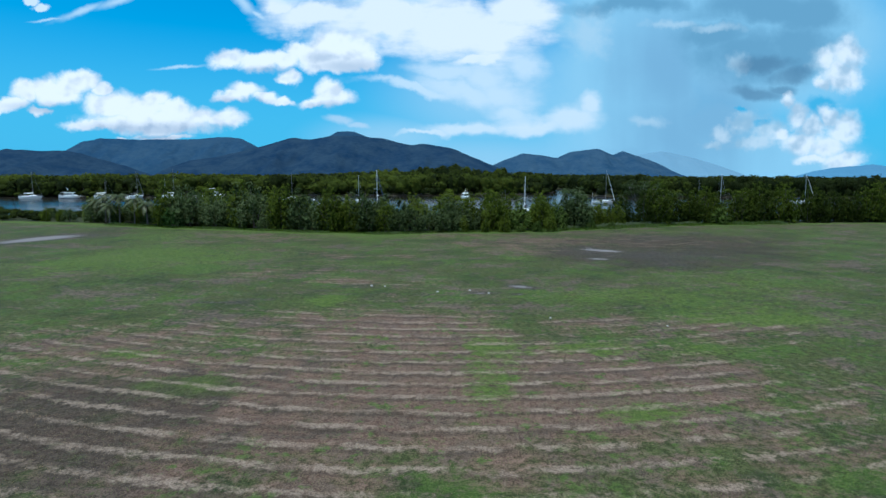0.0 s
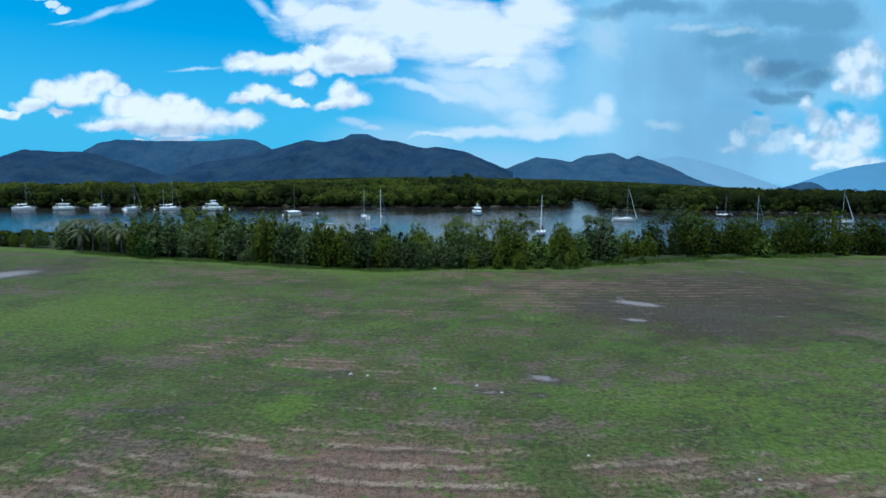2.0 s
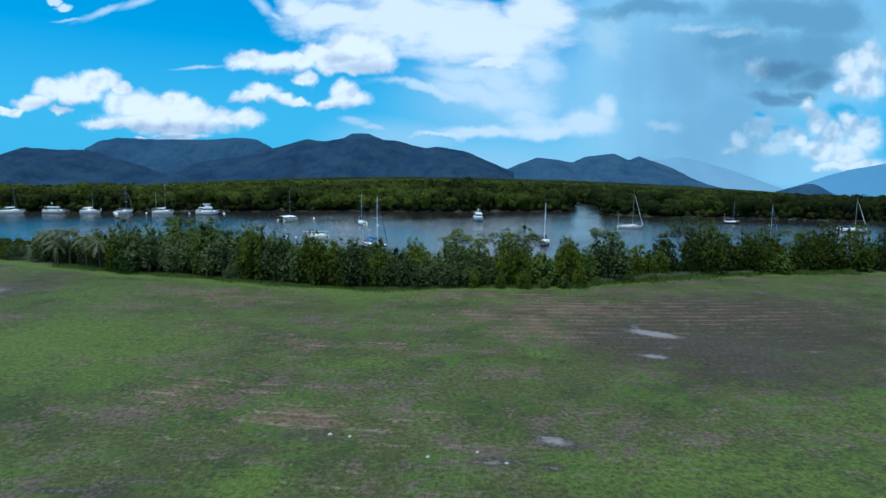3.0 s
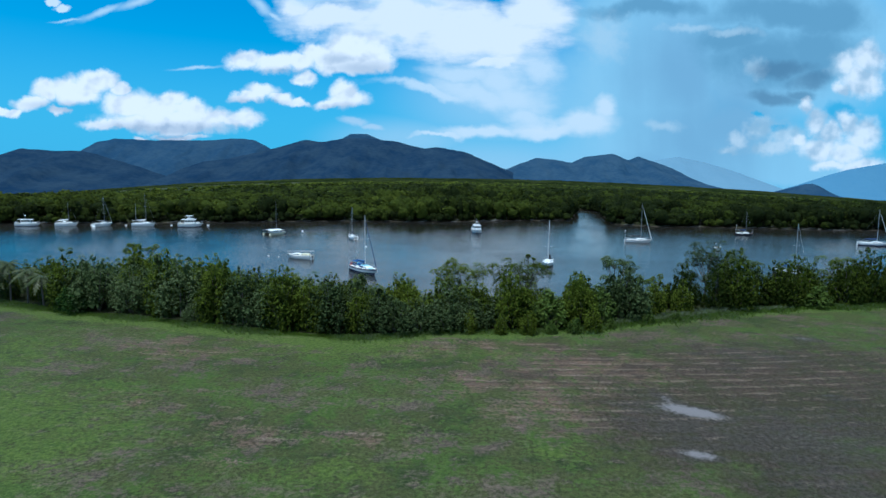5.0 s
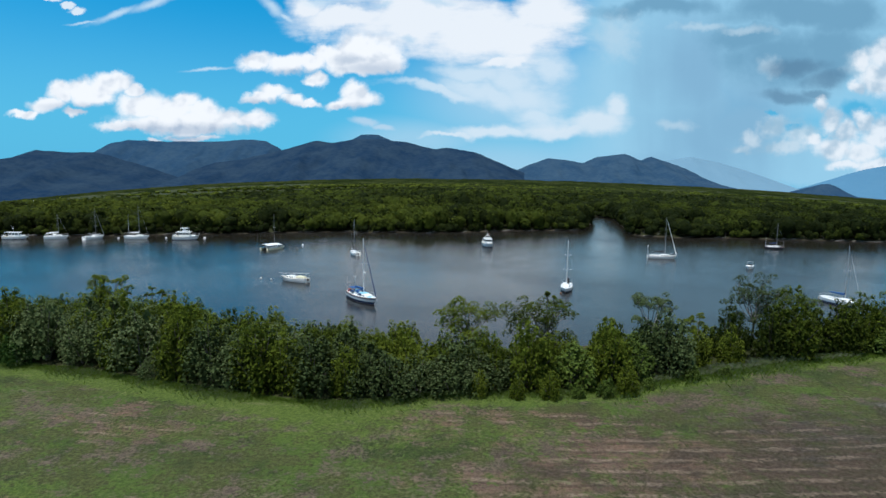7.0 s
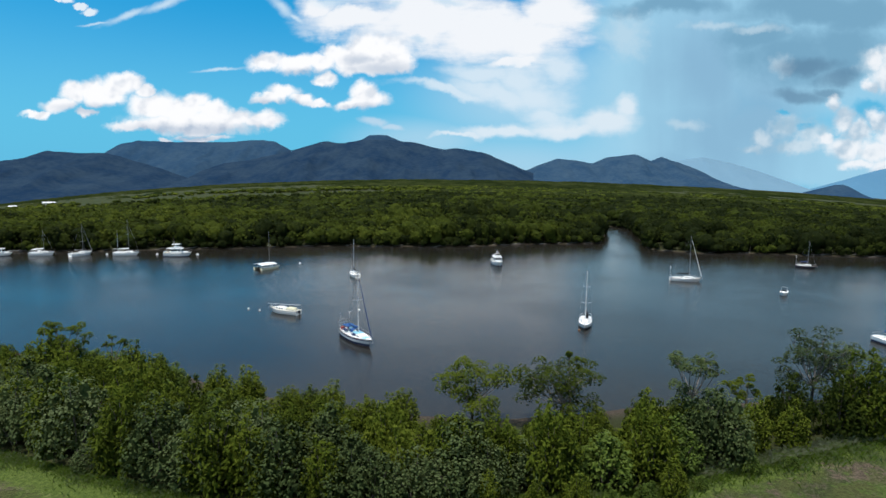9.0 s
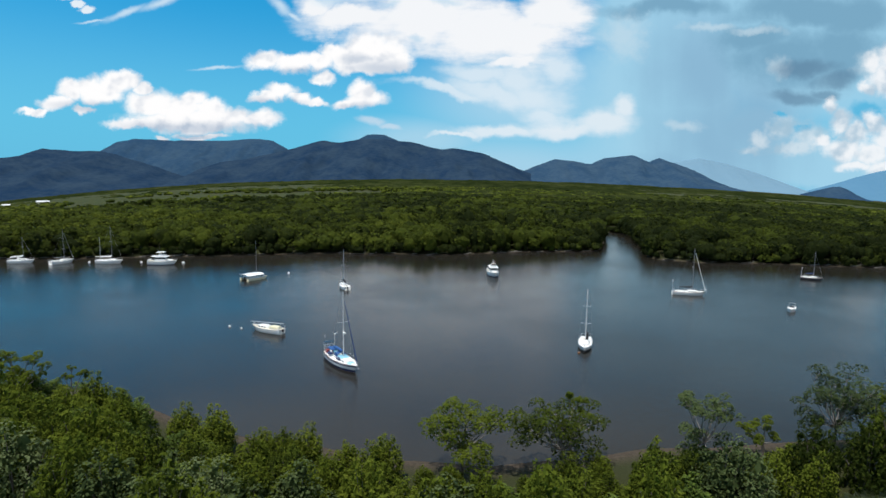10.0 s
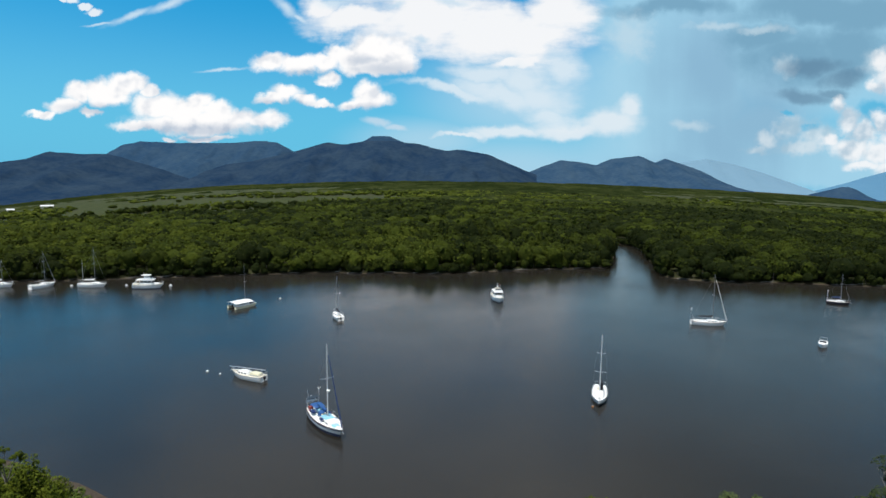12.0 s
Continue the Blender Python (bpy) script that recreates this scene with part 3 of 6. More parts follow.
def bump(x, y, cx, cy, rx, ry, turn=0.0):
    c, s = math.cos(turn), math.sin(turn)
    u, v = ((x - cx) * c + (y - cy) * s) / rx, (-(x - cx) * s + (y - cy) * c) / ry
    return np.exp(-(u * u + v * v))


def dryness(x, y):
    """Where the mown rows lie bare: a broad block by the start, smaller ones towards the river."""
    spots = ((0.80, -7, 24, 16, 13), (0.5, -2, 39, 7, 6), (0.55, 13, 26, 11, 10), (0.45, -24, 34, 9, 6), (0.35, -11, 40, 8, 3), (0.42, 15, 40, 6, 3), (0.42, 24, 38, 6, 4), (0.4, -25, 17, 9, 9),
             (0.5, 12, 84, 9, 7), (0.5, 15, 96, 9, 5), (0.36, 28, 92, 14, 12), (0.3, 42, 98, 14, 12), (0.45, -4.5, 76.5, 4, 4), (0.5, -28, 97, 8, 3), (0.4, -28, 83, 10, 4))
    more = ((0.4, -15, 76, 7, 4), (0.4, -8, 57, 10, 4), (0.4, -35, 101, 6, 3), (0.45, 3, 90, 6, 3), (0.4, -2, 100, 6, 4), (0.3, -20, 62, 8, 4), (0.35, 7, 104, 10, 3))
    d = sum(k * bump(x, y, cx, cy, rx, ry) for k, cx, cy, rx, ry in spots + more)
    return np.clip(d + 0.25 * (fbm(x * 0.06, y * 0.06, 20) - 0.55), 0, 1)


def lushness(x, y):
    """Where the grass is young and bright."""
    spots = ((1.1, -14, 25, 3.4, 1.8), (0.5, 25, 42, 9, 4), (0.8, 27, 41, 4, 1.6), (0.7, -40, 72, 18, 18), (0.7, 3.3, 32, 2.2, 6), (0.8, 10.2, 33, 4, 2.2), (0.9, -10.5, 47, 2, 3), (0.5, 14, 50, 12, 4),
             (0.5, -12, 100, 16, 6), (0.5, -5, 84, 3.5, 3), (0.5, 9.7, 74, 3, 2), (0.6, 2.6, 24.5, 1.8, 3), (0.8, 10.4, 22, 2.8, 1.8), (0.7, -20, 31, 3, 1.5), (0.6, -6, 35, 3, 1.2), (0.7, 18, 33, 3, 2))
    more = ((0.4, -50, 98, 12, 9), (0.25, 30, 50, 16, 12), (0.5, -7, 70, 5, 3), (0.3, 34, 60, 14, 10), (0.5, 8, 99, 4, 3))
    s = sum(k * bump(x, y, cx, cy, rx, ry) for k, cx, cy, rx, ry in spots + more)
    edge = field_edge(x) - y
    s += 1.15 * np.exp(-((edge - 0.6) / 2.4) ** 2) * np.where(x < 12, 1.0, 0.7)
    return np.clip(s * (0.5 + fbm(x * 0.15, y * 0.15, 31)), 0, 1)


def dark_ground_at(x, y):
    """Where dark soil shows between the rows; side spots also paint in lens falloff."""
    spots = ((0.75, 32, 92, 16, 15), (0.6, 20, 79, 8, 8), (0.5, 30, 70, 12, 7), (0.5, 50, 100, 14, 14), (0.35, 8, 92, 8, 6), (0.3, 14, 104, 10, 5), (0.55, -16, 22, 13, 9), (0.75, -26, 14, 11, 10), (0.4, 44, 82, 12, 10), (0.5, -64, 104, 10, 8), (0.25, -20, 92, 8, 5))
    return np.clip(sum(k * bump(x, y, cx, cy, rx, ry) for k, cx, cy, rx, ry in spots), 0, 1)


def sandiness(x, y):
    s = 1.15 * bump(x, y, 23.9, 83.3, 2.7, 1.1, -0.5) + 0.6 * bump(x, y, 22.2, 87, 0.6, 2.0, 0.35) + 0.9 * bump(x, y, 21.0, 74.4, 1.7, 0.8, -0.4) + 0.42 * bump(x, y, 29, 69, 5, 4)
    s += 1.2 * bump(x, y, 7.9, 54.4, 1.9, 1.0, -0.4) + 0.9 * bump(x, y, 3.6, 51.2, 1.8, 0.8) + 0.9 * bump(x, y, 7.4, 50.6, 1.1, 0.6) + 0.5 * bump(x, y, -8.9, 54.6, 4, 2) + 0.85 * bump(x, y, -20, 46.3, 5, 0.5, 0.05) + 0.7 * bump(x, y, -17, 48, 2.4, 0.4) + 0.6 * bump(x, y, -12, 51.5, 2, 0.5)
    s += 0.8 * bump(x, y, 49, 110, 3.0, 1.4, -0.3) + 0.3 * bump(x, y, 34, 101, 9, 6) + 0.48 * bump(x, y, 20, 82, 5, 9) + 0.46 * bump(x, y, 30, 78, 8, 6) + 0.26 * bump(x, y, 42, 103, 9, 7) + 0.34 * bump(x, y, 42, 80, 14, 9)
    s += 1.1 * bump(x, y, -70, 91, 9, 3.6, 1.2) + 0.5 * bump(x, y, -66, 98, 9, 6) + 0.55 * bump(x, y, -66, 112, 6, 2.5, 0.2)
    s += 0.75 * bump(x, y, 32.5, 96.4, 1.4, 0.22) + 0.75 * bump(x, y, 33.2, 95.2, 1.1, 0.22) + 0.7 * bump(x, y, 39.5, 88.4, 1.6, 0.25) + 0.7 * bump(x, y, 40.5, 87.2, 1.5, 0.25) + 0.5 * bump(x, y, 26, 98.5, 1.2, 0.25)
    return np.clip(s, 0, 1.2)


def axis(parts):
    """Grid coordinates from (start, end, step) and, past the ends, growing steps."""
    return np.concatenate([np.arange(a, b, s) for a, b, s in parts])


def growing(a, b, step, k):
    out = [a]
    while out[-1] < b:
        out.append(out[-1] + step)
        step *= k
    return np.array(out)


def grid_faces(nx, ny):
    i = (np.arange(ny - 1)[:, None] * nx + np.arange(nx - 1)).ravel()
    return np.stack([i, i + 1, i + nx + 1, i + nx], 1)


def meadow(x, y):
    """Open grassy flats behind the far mangroves, thinning out into the woods."""
    far = np.maximum(y, 1.0)
    u = x / far
    west = np.clip((-0.10 - u) / 0.22, 0, 1) * np.clip((y - 470 - 260 * np.clip(u + 0.5, 0, 1)) / 160, 0, 1) * np.clip((2300 - y) / 500, 0, 1)
    east = 0.45 * np.clip((u - 0.12) / 0.2, 0, 1) * np.clip((y - 900) / 300, 0, 1) * np.clip((2400 - y) / 500, 0, 1)
    rough = fbm(x / 120.0, y / 90.0, 45) + 0.5 * (fbm(x / 30.0, y / 40.0, 46) - 0.5)
    strips = bump(x, y, -290, 1000, 220, 110, 0.1) + 0.9 * bump(x, y, -288, 478, 34, 26)
    return np.clip(np.maximum(west, east) * (1.0 + 2.4 * (rough - 0.55)) + 0.8 * strips, 0, 1)


def build_ground():
    side = growing(46, 5400, 0.7, 1.055)
    xs = np.concatenate([-side[::-1], axis([(-45.0, 45.8, 0.9)]), side])
    ys = np.concatenate([(6 - growing(0, 3000, 1.0, 1.2))[::-1], axis([(6.5, 112, 0.55), (112, 150, 0.9), (150, 250, 5), (250, 345, 1.5), (345, 450, 3)]), growing(450, 5200, 6, 1.06)])
    X, Y = np.meshgrid(xs, ys)
    Z = land(X, Y)
    on_field = np.clip((field_edge(X) + 1 - Y) / 2, 0, 1) * np.clip((60 - np.abs(X)) / 10, 0, 1)
    dry, lush = dryness(X, Y), lushness(X, Y)
    rowc = np.sin(2 * np.pi * (Y - row_curve(Y) * X * X) / ROW_W)
    Z = Z + on_field * (0.05 * rowc * dry + 0.10 * (fbm(X * 0.4, Y * 0.4, 8) - 0.5) + 0.06 * lush)
    s = shore(X, Y)
    mud = np.clip(1.3 - np.maximum(s, 0) / np.where(Y > 200, 1.6, 3.5), 0, 1)
    wood = np.where(Y > 200, 1.0 - 0.95 * meadow(X, Y), np.clip((Y - field_edge(X) - 0.5) / 2, 0, 1))
    part = part_np("ground", np.stack([X, Y, Z], -1).reshape(-1, 3), grid_faces(len(xs), len(ys)), M_GROUND, smooth=True,
                   attrs={"dry": dry.ravel(), "lush": lush.ravel(), "sand": sandiness(X, Y).ravel(), "dark_ground": dark_ground_at(X, Y).ravel(), "mud": mud.ravel(), "wood": wood.ravel(), "flats": (meadow(X, Y) * (Y > 200)).ravel()})
    tagged(part, "mown green field with dry brown rows running to muddy river banks", "ground", kind="structure")


def build_water():
    xs = np.concatenate([np.linspace(-4000, -260, 30), np.arange(-250, 260, 5), np.linspace(270, 4000, 30)])
    rows = [near_bank(xs) - 6, near_bank(xs) + 30, (near_bank(xs) + far_bank(xs)) / 2, far_bank(xs) - 30, far_bank(xs) + 6]
    V = np.stack([np.tile(xs, 5), np.concatenate(rows), np.full(len(xs) * 5, WATER_Z)], 1)
    F = grid_faces(len(xs), 5)
    o = part_np("water", V, F, M_WATER)
    tagged(o, "calm grey-brown tidal river reflecting the sky", "water", kind="structure")
    pts = CREEK
    V = []
    for i, (x, y, w) in enumerate(pts):
        x0, y0, _ = CREEK[max(i - 1, 0)]
        x1, y1, _ = CREEK[min(i + 1, len(CREEK) - 1)]
        d = Vector((x1 - x0, y1 - y0)).normalized()
        V += [(x - d.y * (w / 2 + 3), y + d.x * (w / 2 + 3), WATER_Z - 0.004), (x + d.y * (w / 2 + 3), y - d.x * (w / 2 + 3), WATER_Z - 0.004)]
    F = [(2 * i, 2 * i + 1, 2 * i + 3, 2 * i + 2) for i in range(len(pts) - 1)]
    o = part_np("creek_water", V, F, M_WATER)
    tagged(o, "narrow side creek of grey-brown water between mangroves", "water", kind="structure")


def chart_point(px, py, dist):
    """A place that far ahead, by the chart of the sky."""
    return EYE + (RIGHT * ((px - 784) / 1055) + UP * ((441 - py) / 1055) + AHEAD) * dist


def mountain(name, label, skyline, dist, mat, seed, depth=0.3, rugged=1.0):
    """A range with its ridge along the skyline, spurs and gullies running down to the plain."""
    ridge = [chart_point(px, py, dist) for px, py in skyline]
    rx, rz = [p.x for p in ridge], [p.z for p in ridge]
    ry = [p.y for p in ridge]
    n = 170
    xs = np.linspace(rx[0], rx[-1], n)
    top = np.interp(xs, rx, rz)
    top = np.convolve(np.pad(top, 1, mode="edge"), [0.2, 0.6, 0.2], "valid")
    top = top + (fbm(xs / 60.0 + seed, xs * 0, seed + 31, 4) - 0.5) * 9 * rugged
    yy = np.interp(xs, rx, ry)
    V = []
    m = 36
    floor = -140.0
    for j in range(m):
        t = j / (m - 4)  # past 1 lies the back slope
        if t <= 1:
            h = t ** 1.25
            y = yy - dist * depth * (1 - t)
            wander = 60.0 * (fbm(xs / 160.0, y / 260.0, seed + 3, 3) - 0.5)
            ribs = 1 - np.abs(2 * fbm((xs + wander) / 150.0 + seed, y / 900.0, seed, 3) - 1) * 1.6
            fins = 1 - np.abs(2 * fbm((xs + wander) / 48.0 + seed, y / 420.0, seed + 5, 3) - 1) * 1.6
            spur = ((fbm(xs / 190.0 + seed, y / 520.0, seed, 4) - 0.5) * 1.6 + (ribs - 0.55) * 0.34 + (fins - 0.55) * 0.12) * rugged
            z = floor + (top - floor) * np.clip(h * (1 + spur * (1 - t) * 1.1), 0, 1.0) + (fbm(xs / 45.0, y / 45.0, seed + 9, 3) - 0.5) * 12 * rugged * (0.15 + (1 - t))
        else:
            y = yy + dist * 0.06 * (j - (m - 4))
            z = top - (top - floor) * 0.33 * (j - (m - 4))
        V.append(np.stack([xs, y, z], 1))
    o = part_np(name, np.concatenate(V), grid_faces(n, m), mat, smooth=True)
    tagged(o, label, "mountain", kind="structure")


build_ground()
build_water()
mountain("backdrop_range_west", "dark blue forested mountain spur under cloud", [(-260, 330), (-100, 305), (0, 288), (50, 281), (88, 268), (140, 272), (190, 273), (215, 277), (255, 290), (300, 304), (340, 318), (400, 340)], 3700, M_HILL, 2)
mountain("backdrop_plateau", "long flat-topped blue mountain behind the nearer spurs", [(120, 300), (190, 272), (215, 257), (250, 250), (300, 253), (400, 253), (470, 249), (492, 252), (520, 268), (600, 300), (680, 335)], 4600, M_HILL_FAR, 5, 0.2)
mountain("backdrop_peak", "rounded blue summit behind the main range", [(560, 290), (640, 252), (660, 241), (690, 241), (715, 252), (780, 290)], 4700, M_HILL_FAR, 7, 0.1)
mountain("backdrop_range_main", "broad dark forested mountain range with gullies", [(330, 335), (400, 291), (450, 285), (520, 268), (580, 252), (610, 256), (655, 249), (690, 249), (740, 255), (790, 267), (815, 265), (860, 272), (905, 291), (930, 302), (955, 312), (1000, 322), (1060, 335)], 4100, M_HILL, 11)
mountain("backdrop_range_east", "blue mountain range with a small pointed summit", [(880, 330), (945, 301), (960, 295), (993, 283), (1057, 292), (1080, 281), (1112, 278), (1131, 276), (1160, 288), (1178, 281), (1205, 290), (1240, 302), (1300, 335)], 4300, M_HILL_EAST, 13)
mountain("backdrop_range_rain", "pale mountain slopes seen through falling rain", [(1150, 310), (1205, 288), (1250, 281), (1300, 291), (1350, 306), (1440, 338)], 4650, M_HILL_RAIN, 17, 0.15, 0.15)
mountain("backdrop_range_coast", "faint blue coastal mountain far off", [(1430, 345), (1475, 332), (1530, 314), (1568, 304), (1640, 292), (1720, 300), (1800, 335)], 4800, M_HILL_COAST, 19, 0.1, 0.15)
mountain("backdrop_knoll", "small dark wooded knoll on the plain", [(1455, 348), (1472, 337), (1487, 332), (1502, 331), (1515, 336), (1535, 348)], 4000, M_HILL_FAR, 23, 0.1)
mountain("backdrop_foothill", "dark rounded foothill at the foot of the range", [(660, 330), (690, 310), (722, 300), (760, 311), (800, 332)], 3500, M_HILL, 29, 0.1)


# ---- foliage ----
def leaf_quads(C, N, size, tint, long=1.5, rise=0.0):
    """Folded leaf shapes at places C facing N; returns places, faces and the tint of each corner."""
    k = len(C)
    size = np.broadcast_to(size, (k,))[:, None]
    N = N / np.maximum(np.linalg.norm(N, axis=1, keepdims=True), 1e-6)
    T = np.cross(N, np.random.normal(size=(k, 3)))
    if rise:  # leaves that point upwards
        T = T * 0.5 + rise * (np.array((0, 0, 1.0)) - N * N[:, 2:3])
        T -= N * (T * N).sum(1, keepdims=True)
    T /= np.maximum(np.linalg.norm(T, axis=1, keepdims=True), 1e-6)
    B = np.cross(N, T)
    a, b = T * size * 0.5 * long, B * size * 0.5
    V = np.stack([C - a, C + b - N * size * 0.15, C + a, C - b - N * size * 0.15], 1).reshape(-1, 3)
    return V, np.arange(4 * k).reshape(k, 4), np.repeat(np.broadcast_to(tint, (k,)), 4)


def lobe_points(lobes, count, low=-0.5, inside=0.72):
    """Points spread over the outside of a cluster of lobes (x, y, z, r), with outward directions."""
    L = np.asarray(lobes, dtype=float)
    w = L[:, 3] ** 2
    pick = np.random.choice(len(L), int(count * 1.7), p=w / w.sum())
    D = np.random.normal(size=(len(pick), 3))
    D /= np.linalg.norm(D, axis=1, keepdims=True)
    D[:, 2] = np.where(D[:, 2] < low, -D[:, 2], D[:, 2])
    P = L[pick, :3] + D * (L[pick, 3] * rnd(0.72, 1.08, len(pick)))[:, None] * np.array((1, 1, 0.85))
    deep = np.zeros(len(P), bool)
    for x, y, z, r in L:
        deep |= np.linalg.norm((P - (x, y, z)) / np.array((1, 1, 0.85)), axis=1) < r * inside
    P, D = P[~deep][:count], D[~deep][:count]
    return P, D


def crown_mesh(lobes, count, size, name, mat, long=1.5, low=-0.5, up=0.35, tint=0.5, core=False, rise=0.0):
    P, D = lobe_points(lobes, count, low)
    N = 0.75 * D + np.random.normal(size=P.shape) * 0.32 + np.array((0, 0, up + 0.5))
    # upward leaves lighter, lower ones darker: overhead light painted into the tint
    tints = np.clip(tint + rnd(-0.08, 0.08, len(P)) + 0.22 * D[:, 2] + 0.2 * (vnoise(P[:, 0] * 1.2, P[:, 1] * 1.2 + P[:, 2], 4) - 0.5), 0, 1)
    sizes = size * rnd(0.65, 1.3, len(P))
    if core:  # big dark leaves within, added to paint the crown's inner shade
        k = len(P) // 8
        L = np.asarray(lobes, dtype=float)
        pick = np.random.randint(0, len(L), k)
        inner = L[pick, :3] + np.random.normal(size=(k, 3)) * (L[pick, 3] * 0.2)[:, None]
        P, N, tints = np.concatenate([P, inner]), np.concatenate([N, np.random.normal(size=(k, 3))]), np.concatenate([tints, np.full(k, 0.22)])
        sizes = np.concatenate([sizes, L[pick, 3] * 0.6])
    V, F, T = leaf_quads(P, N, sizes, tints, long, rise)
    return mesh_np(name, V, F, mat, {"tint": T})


def shrub(name, label, category, height, radius, mat, count, size, group, upright=False, long=1.6, tint=0.5):
    """A many-stemmed shrub: stems from the base and a lumpy crown of leaves."""
    t = thing(name, label, category, pose(0, 0, 0), group)
    lobes, stems = [], []
    k = 22 if upright else 15
    for i in range(k):
        a = 2.4 * i + random.uniform(-0.3, 0.3)
        share = math.sqrt((i + 0.5) / k)
        rr = radius * share * 0.85
        x, y = rr * math.cos(a), rr * math.sin(a)
        h = height * (1 - 0.5 * share * share) * random.uniform(0.78, 1.05)
        if upright:
            r = radius * random.uniform(0.17, 0.25)
            lobes += [(x * (0.8 + 0.2 * f), y * (0.8 + 0.2 * f), h * f - r * 0.7, r * q) for f, q in ((1.0, 0.75), (0.84, 1.0), (0.66, 1.15), (0.45, 1.2), (0.24, 1.1))]
        else:
            r = radius * random.uniform(0.22, 0.36)
            lobes += [(x, y, h - r * 0.8, r), (x * 1.1, y * 1.1, h * 0.62, r * 1.05), (x * 1.12, y * 1.12, h * 0.3, r)]
        if i % 3 == 0:
            stems += rods([(0.12 * math.cos(a), 0.12 * math.sin(a), -0.3), (x * 0.5, y * 0.5, h * 0.45), (x, y, h * 0.85)], 0.07, 0.025)
    part("trunk", stems, M_BARK, t)
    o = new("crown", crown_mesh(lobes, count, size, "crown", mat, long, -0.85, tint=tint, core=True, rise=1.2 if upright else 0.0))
    o.parent = t
    return t


def open_tree(label, height, spread, m, group, lean=0.0, clumps=11, leaves=1500, mat=None, low=0.24):
    """A tall open mangrove: forked pale limbs and separate umbrella clumps with gaps between."""
    t = thing("mangrove_tree", label, "tree", m, group)
    limbs, lobes = [], []
    fork = Vector((lean * 0.3, 0, height * 0.3))
    trunk = rods([(0, 0, -0.6), (lean * 0.12, 0.05, height * 0.15), tuple(fork)], 0.22, 0.15)
    for i in range(clumps):
        a = 2 * math.pi * i / clumps * 1.9 + random.uniform(-0.4, 0.4)
        rr = spread * math.sqrt(random.uniform(0.03, 1.0))
        z = height * (low + (0.93 - low) * random.uniform(0, 1) ** 0.8) * (1 - 0.18 * rr / spread)
        tip = Vector((lean + rr * math.cos(a), rr * math.sin(a) * 0.8, z))
        mid = fork.lerp(tip, 0.5) + Vector((random.uniform(-0.3, 0.3), random.uniform(-0.3, 0.3), -0.25))
        limbs += rods([tuple(fork), tuple(mid), tuple(tip)], 0.08, 0.025)
        for _ in range(4):
            q = tip + Vector((random.uniform(-1, 1), random.uniform(-1, 1), random.uniform(-0.9, 0.5))) * spread * 0.24
            limbs += rods([tuple(mid.lerp(tip, 0.7)), tuple(q)], 0.035, 0.012)
            r = spread * random.uniform(0.15, 0.25)
            lobes.append((*q, r))
    part("trunk", trunk, M_BARK, t)
    part("limb", limbs, M_PALE, t, "pale grey forked limbs")
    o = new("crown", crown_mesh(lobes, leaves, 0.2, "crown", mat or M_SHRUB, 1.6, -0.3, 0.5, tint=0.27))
    o.parent = t
    return t


def palm(m, height, fronds=16):
    """A slim palm with arching feathered fronds."""
    t = thing("palm_tree", "palm with arching grey-green fronds at the river's edge", "palm", m, "palms by the river")
    part("trunk", rods([(0, 0, -0.3), (0.15, 0, height * 0.5), (0.1, 0.1, height)], 0.16, 0.11), M_BARK, t)
    for i in range(fronds):
        a, up = 2.4 * i, 0.9 - 1.3 * i / fronds
        d = Vector((math.cos(a), math.sin(a), 0))
        P, N = [], []
        V, F = [], []
        pts = [Vector((0.1, 0.1, height)) + d * (s * 2.6) + Vector((0, 0, up * s * 2.0 - 1.9 * s * s)) for s in np.linspace(0, 1, 9)]
        side = Vector((-d.y, d.x, 0))
        for j in range(1, 9):
            w = 0.55 * math.sin(math.pi * min(1, j / 8.5)) + 0.08
            for sg in (-1, 1):
                k = len(V)
                b, c = pts[j - 1], pts[j]
                V += [b, c, c + side * sg * w - Vector((0, 0, w * 0.55)) + d * 0.25]
                F.append((k, k + 1, k + 2))
        part_np("frond", [tuple(v) for v in V], F, M_PALM, t, attrs={"tint": np.full(len(V), 0.2 + 0.6 * random.random())})
    return t


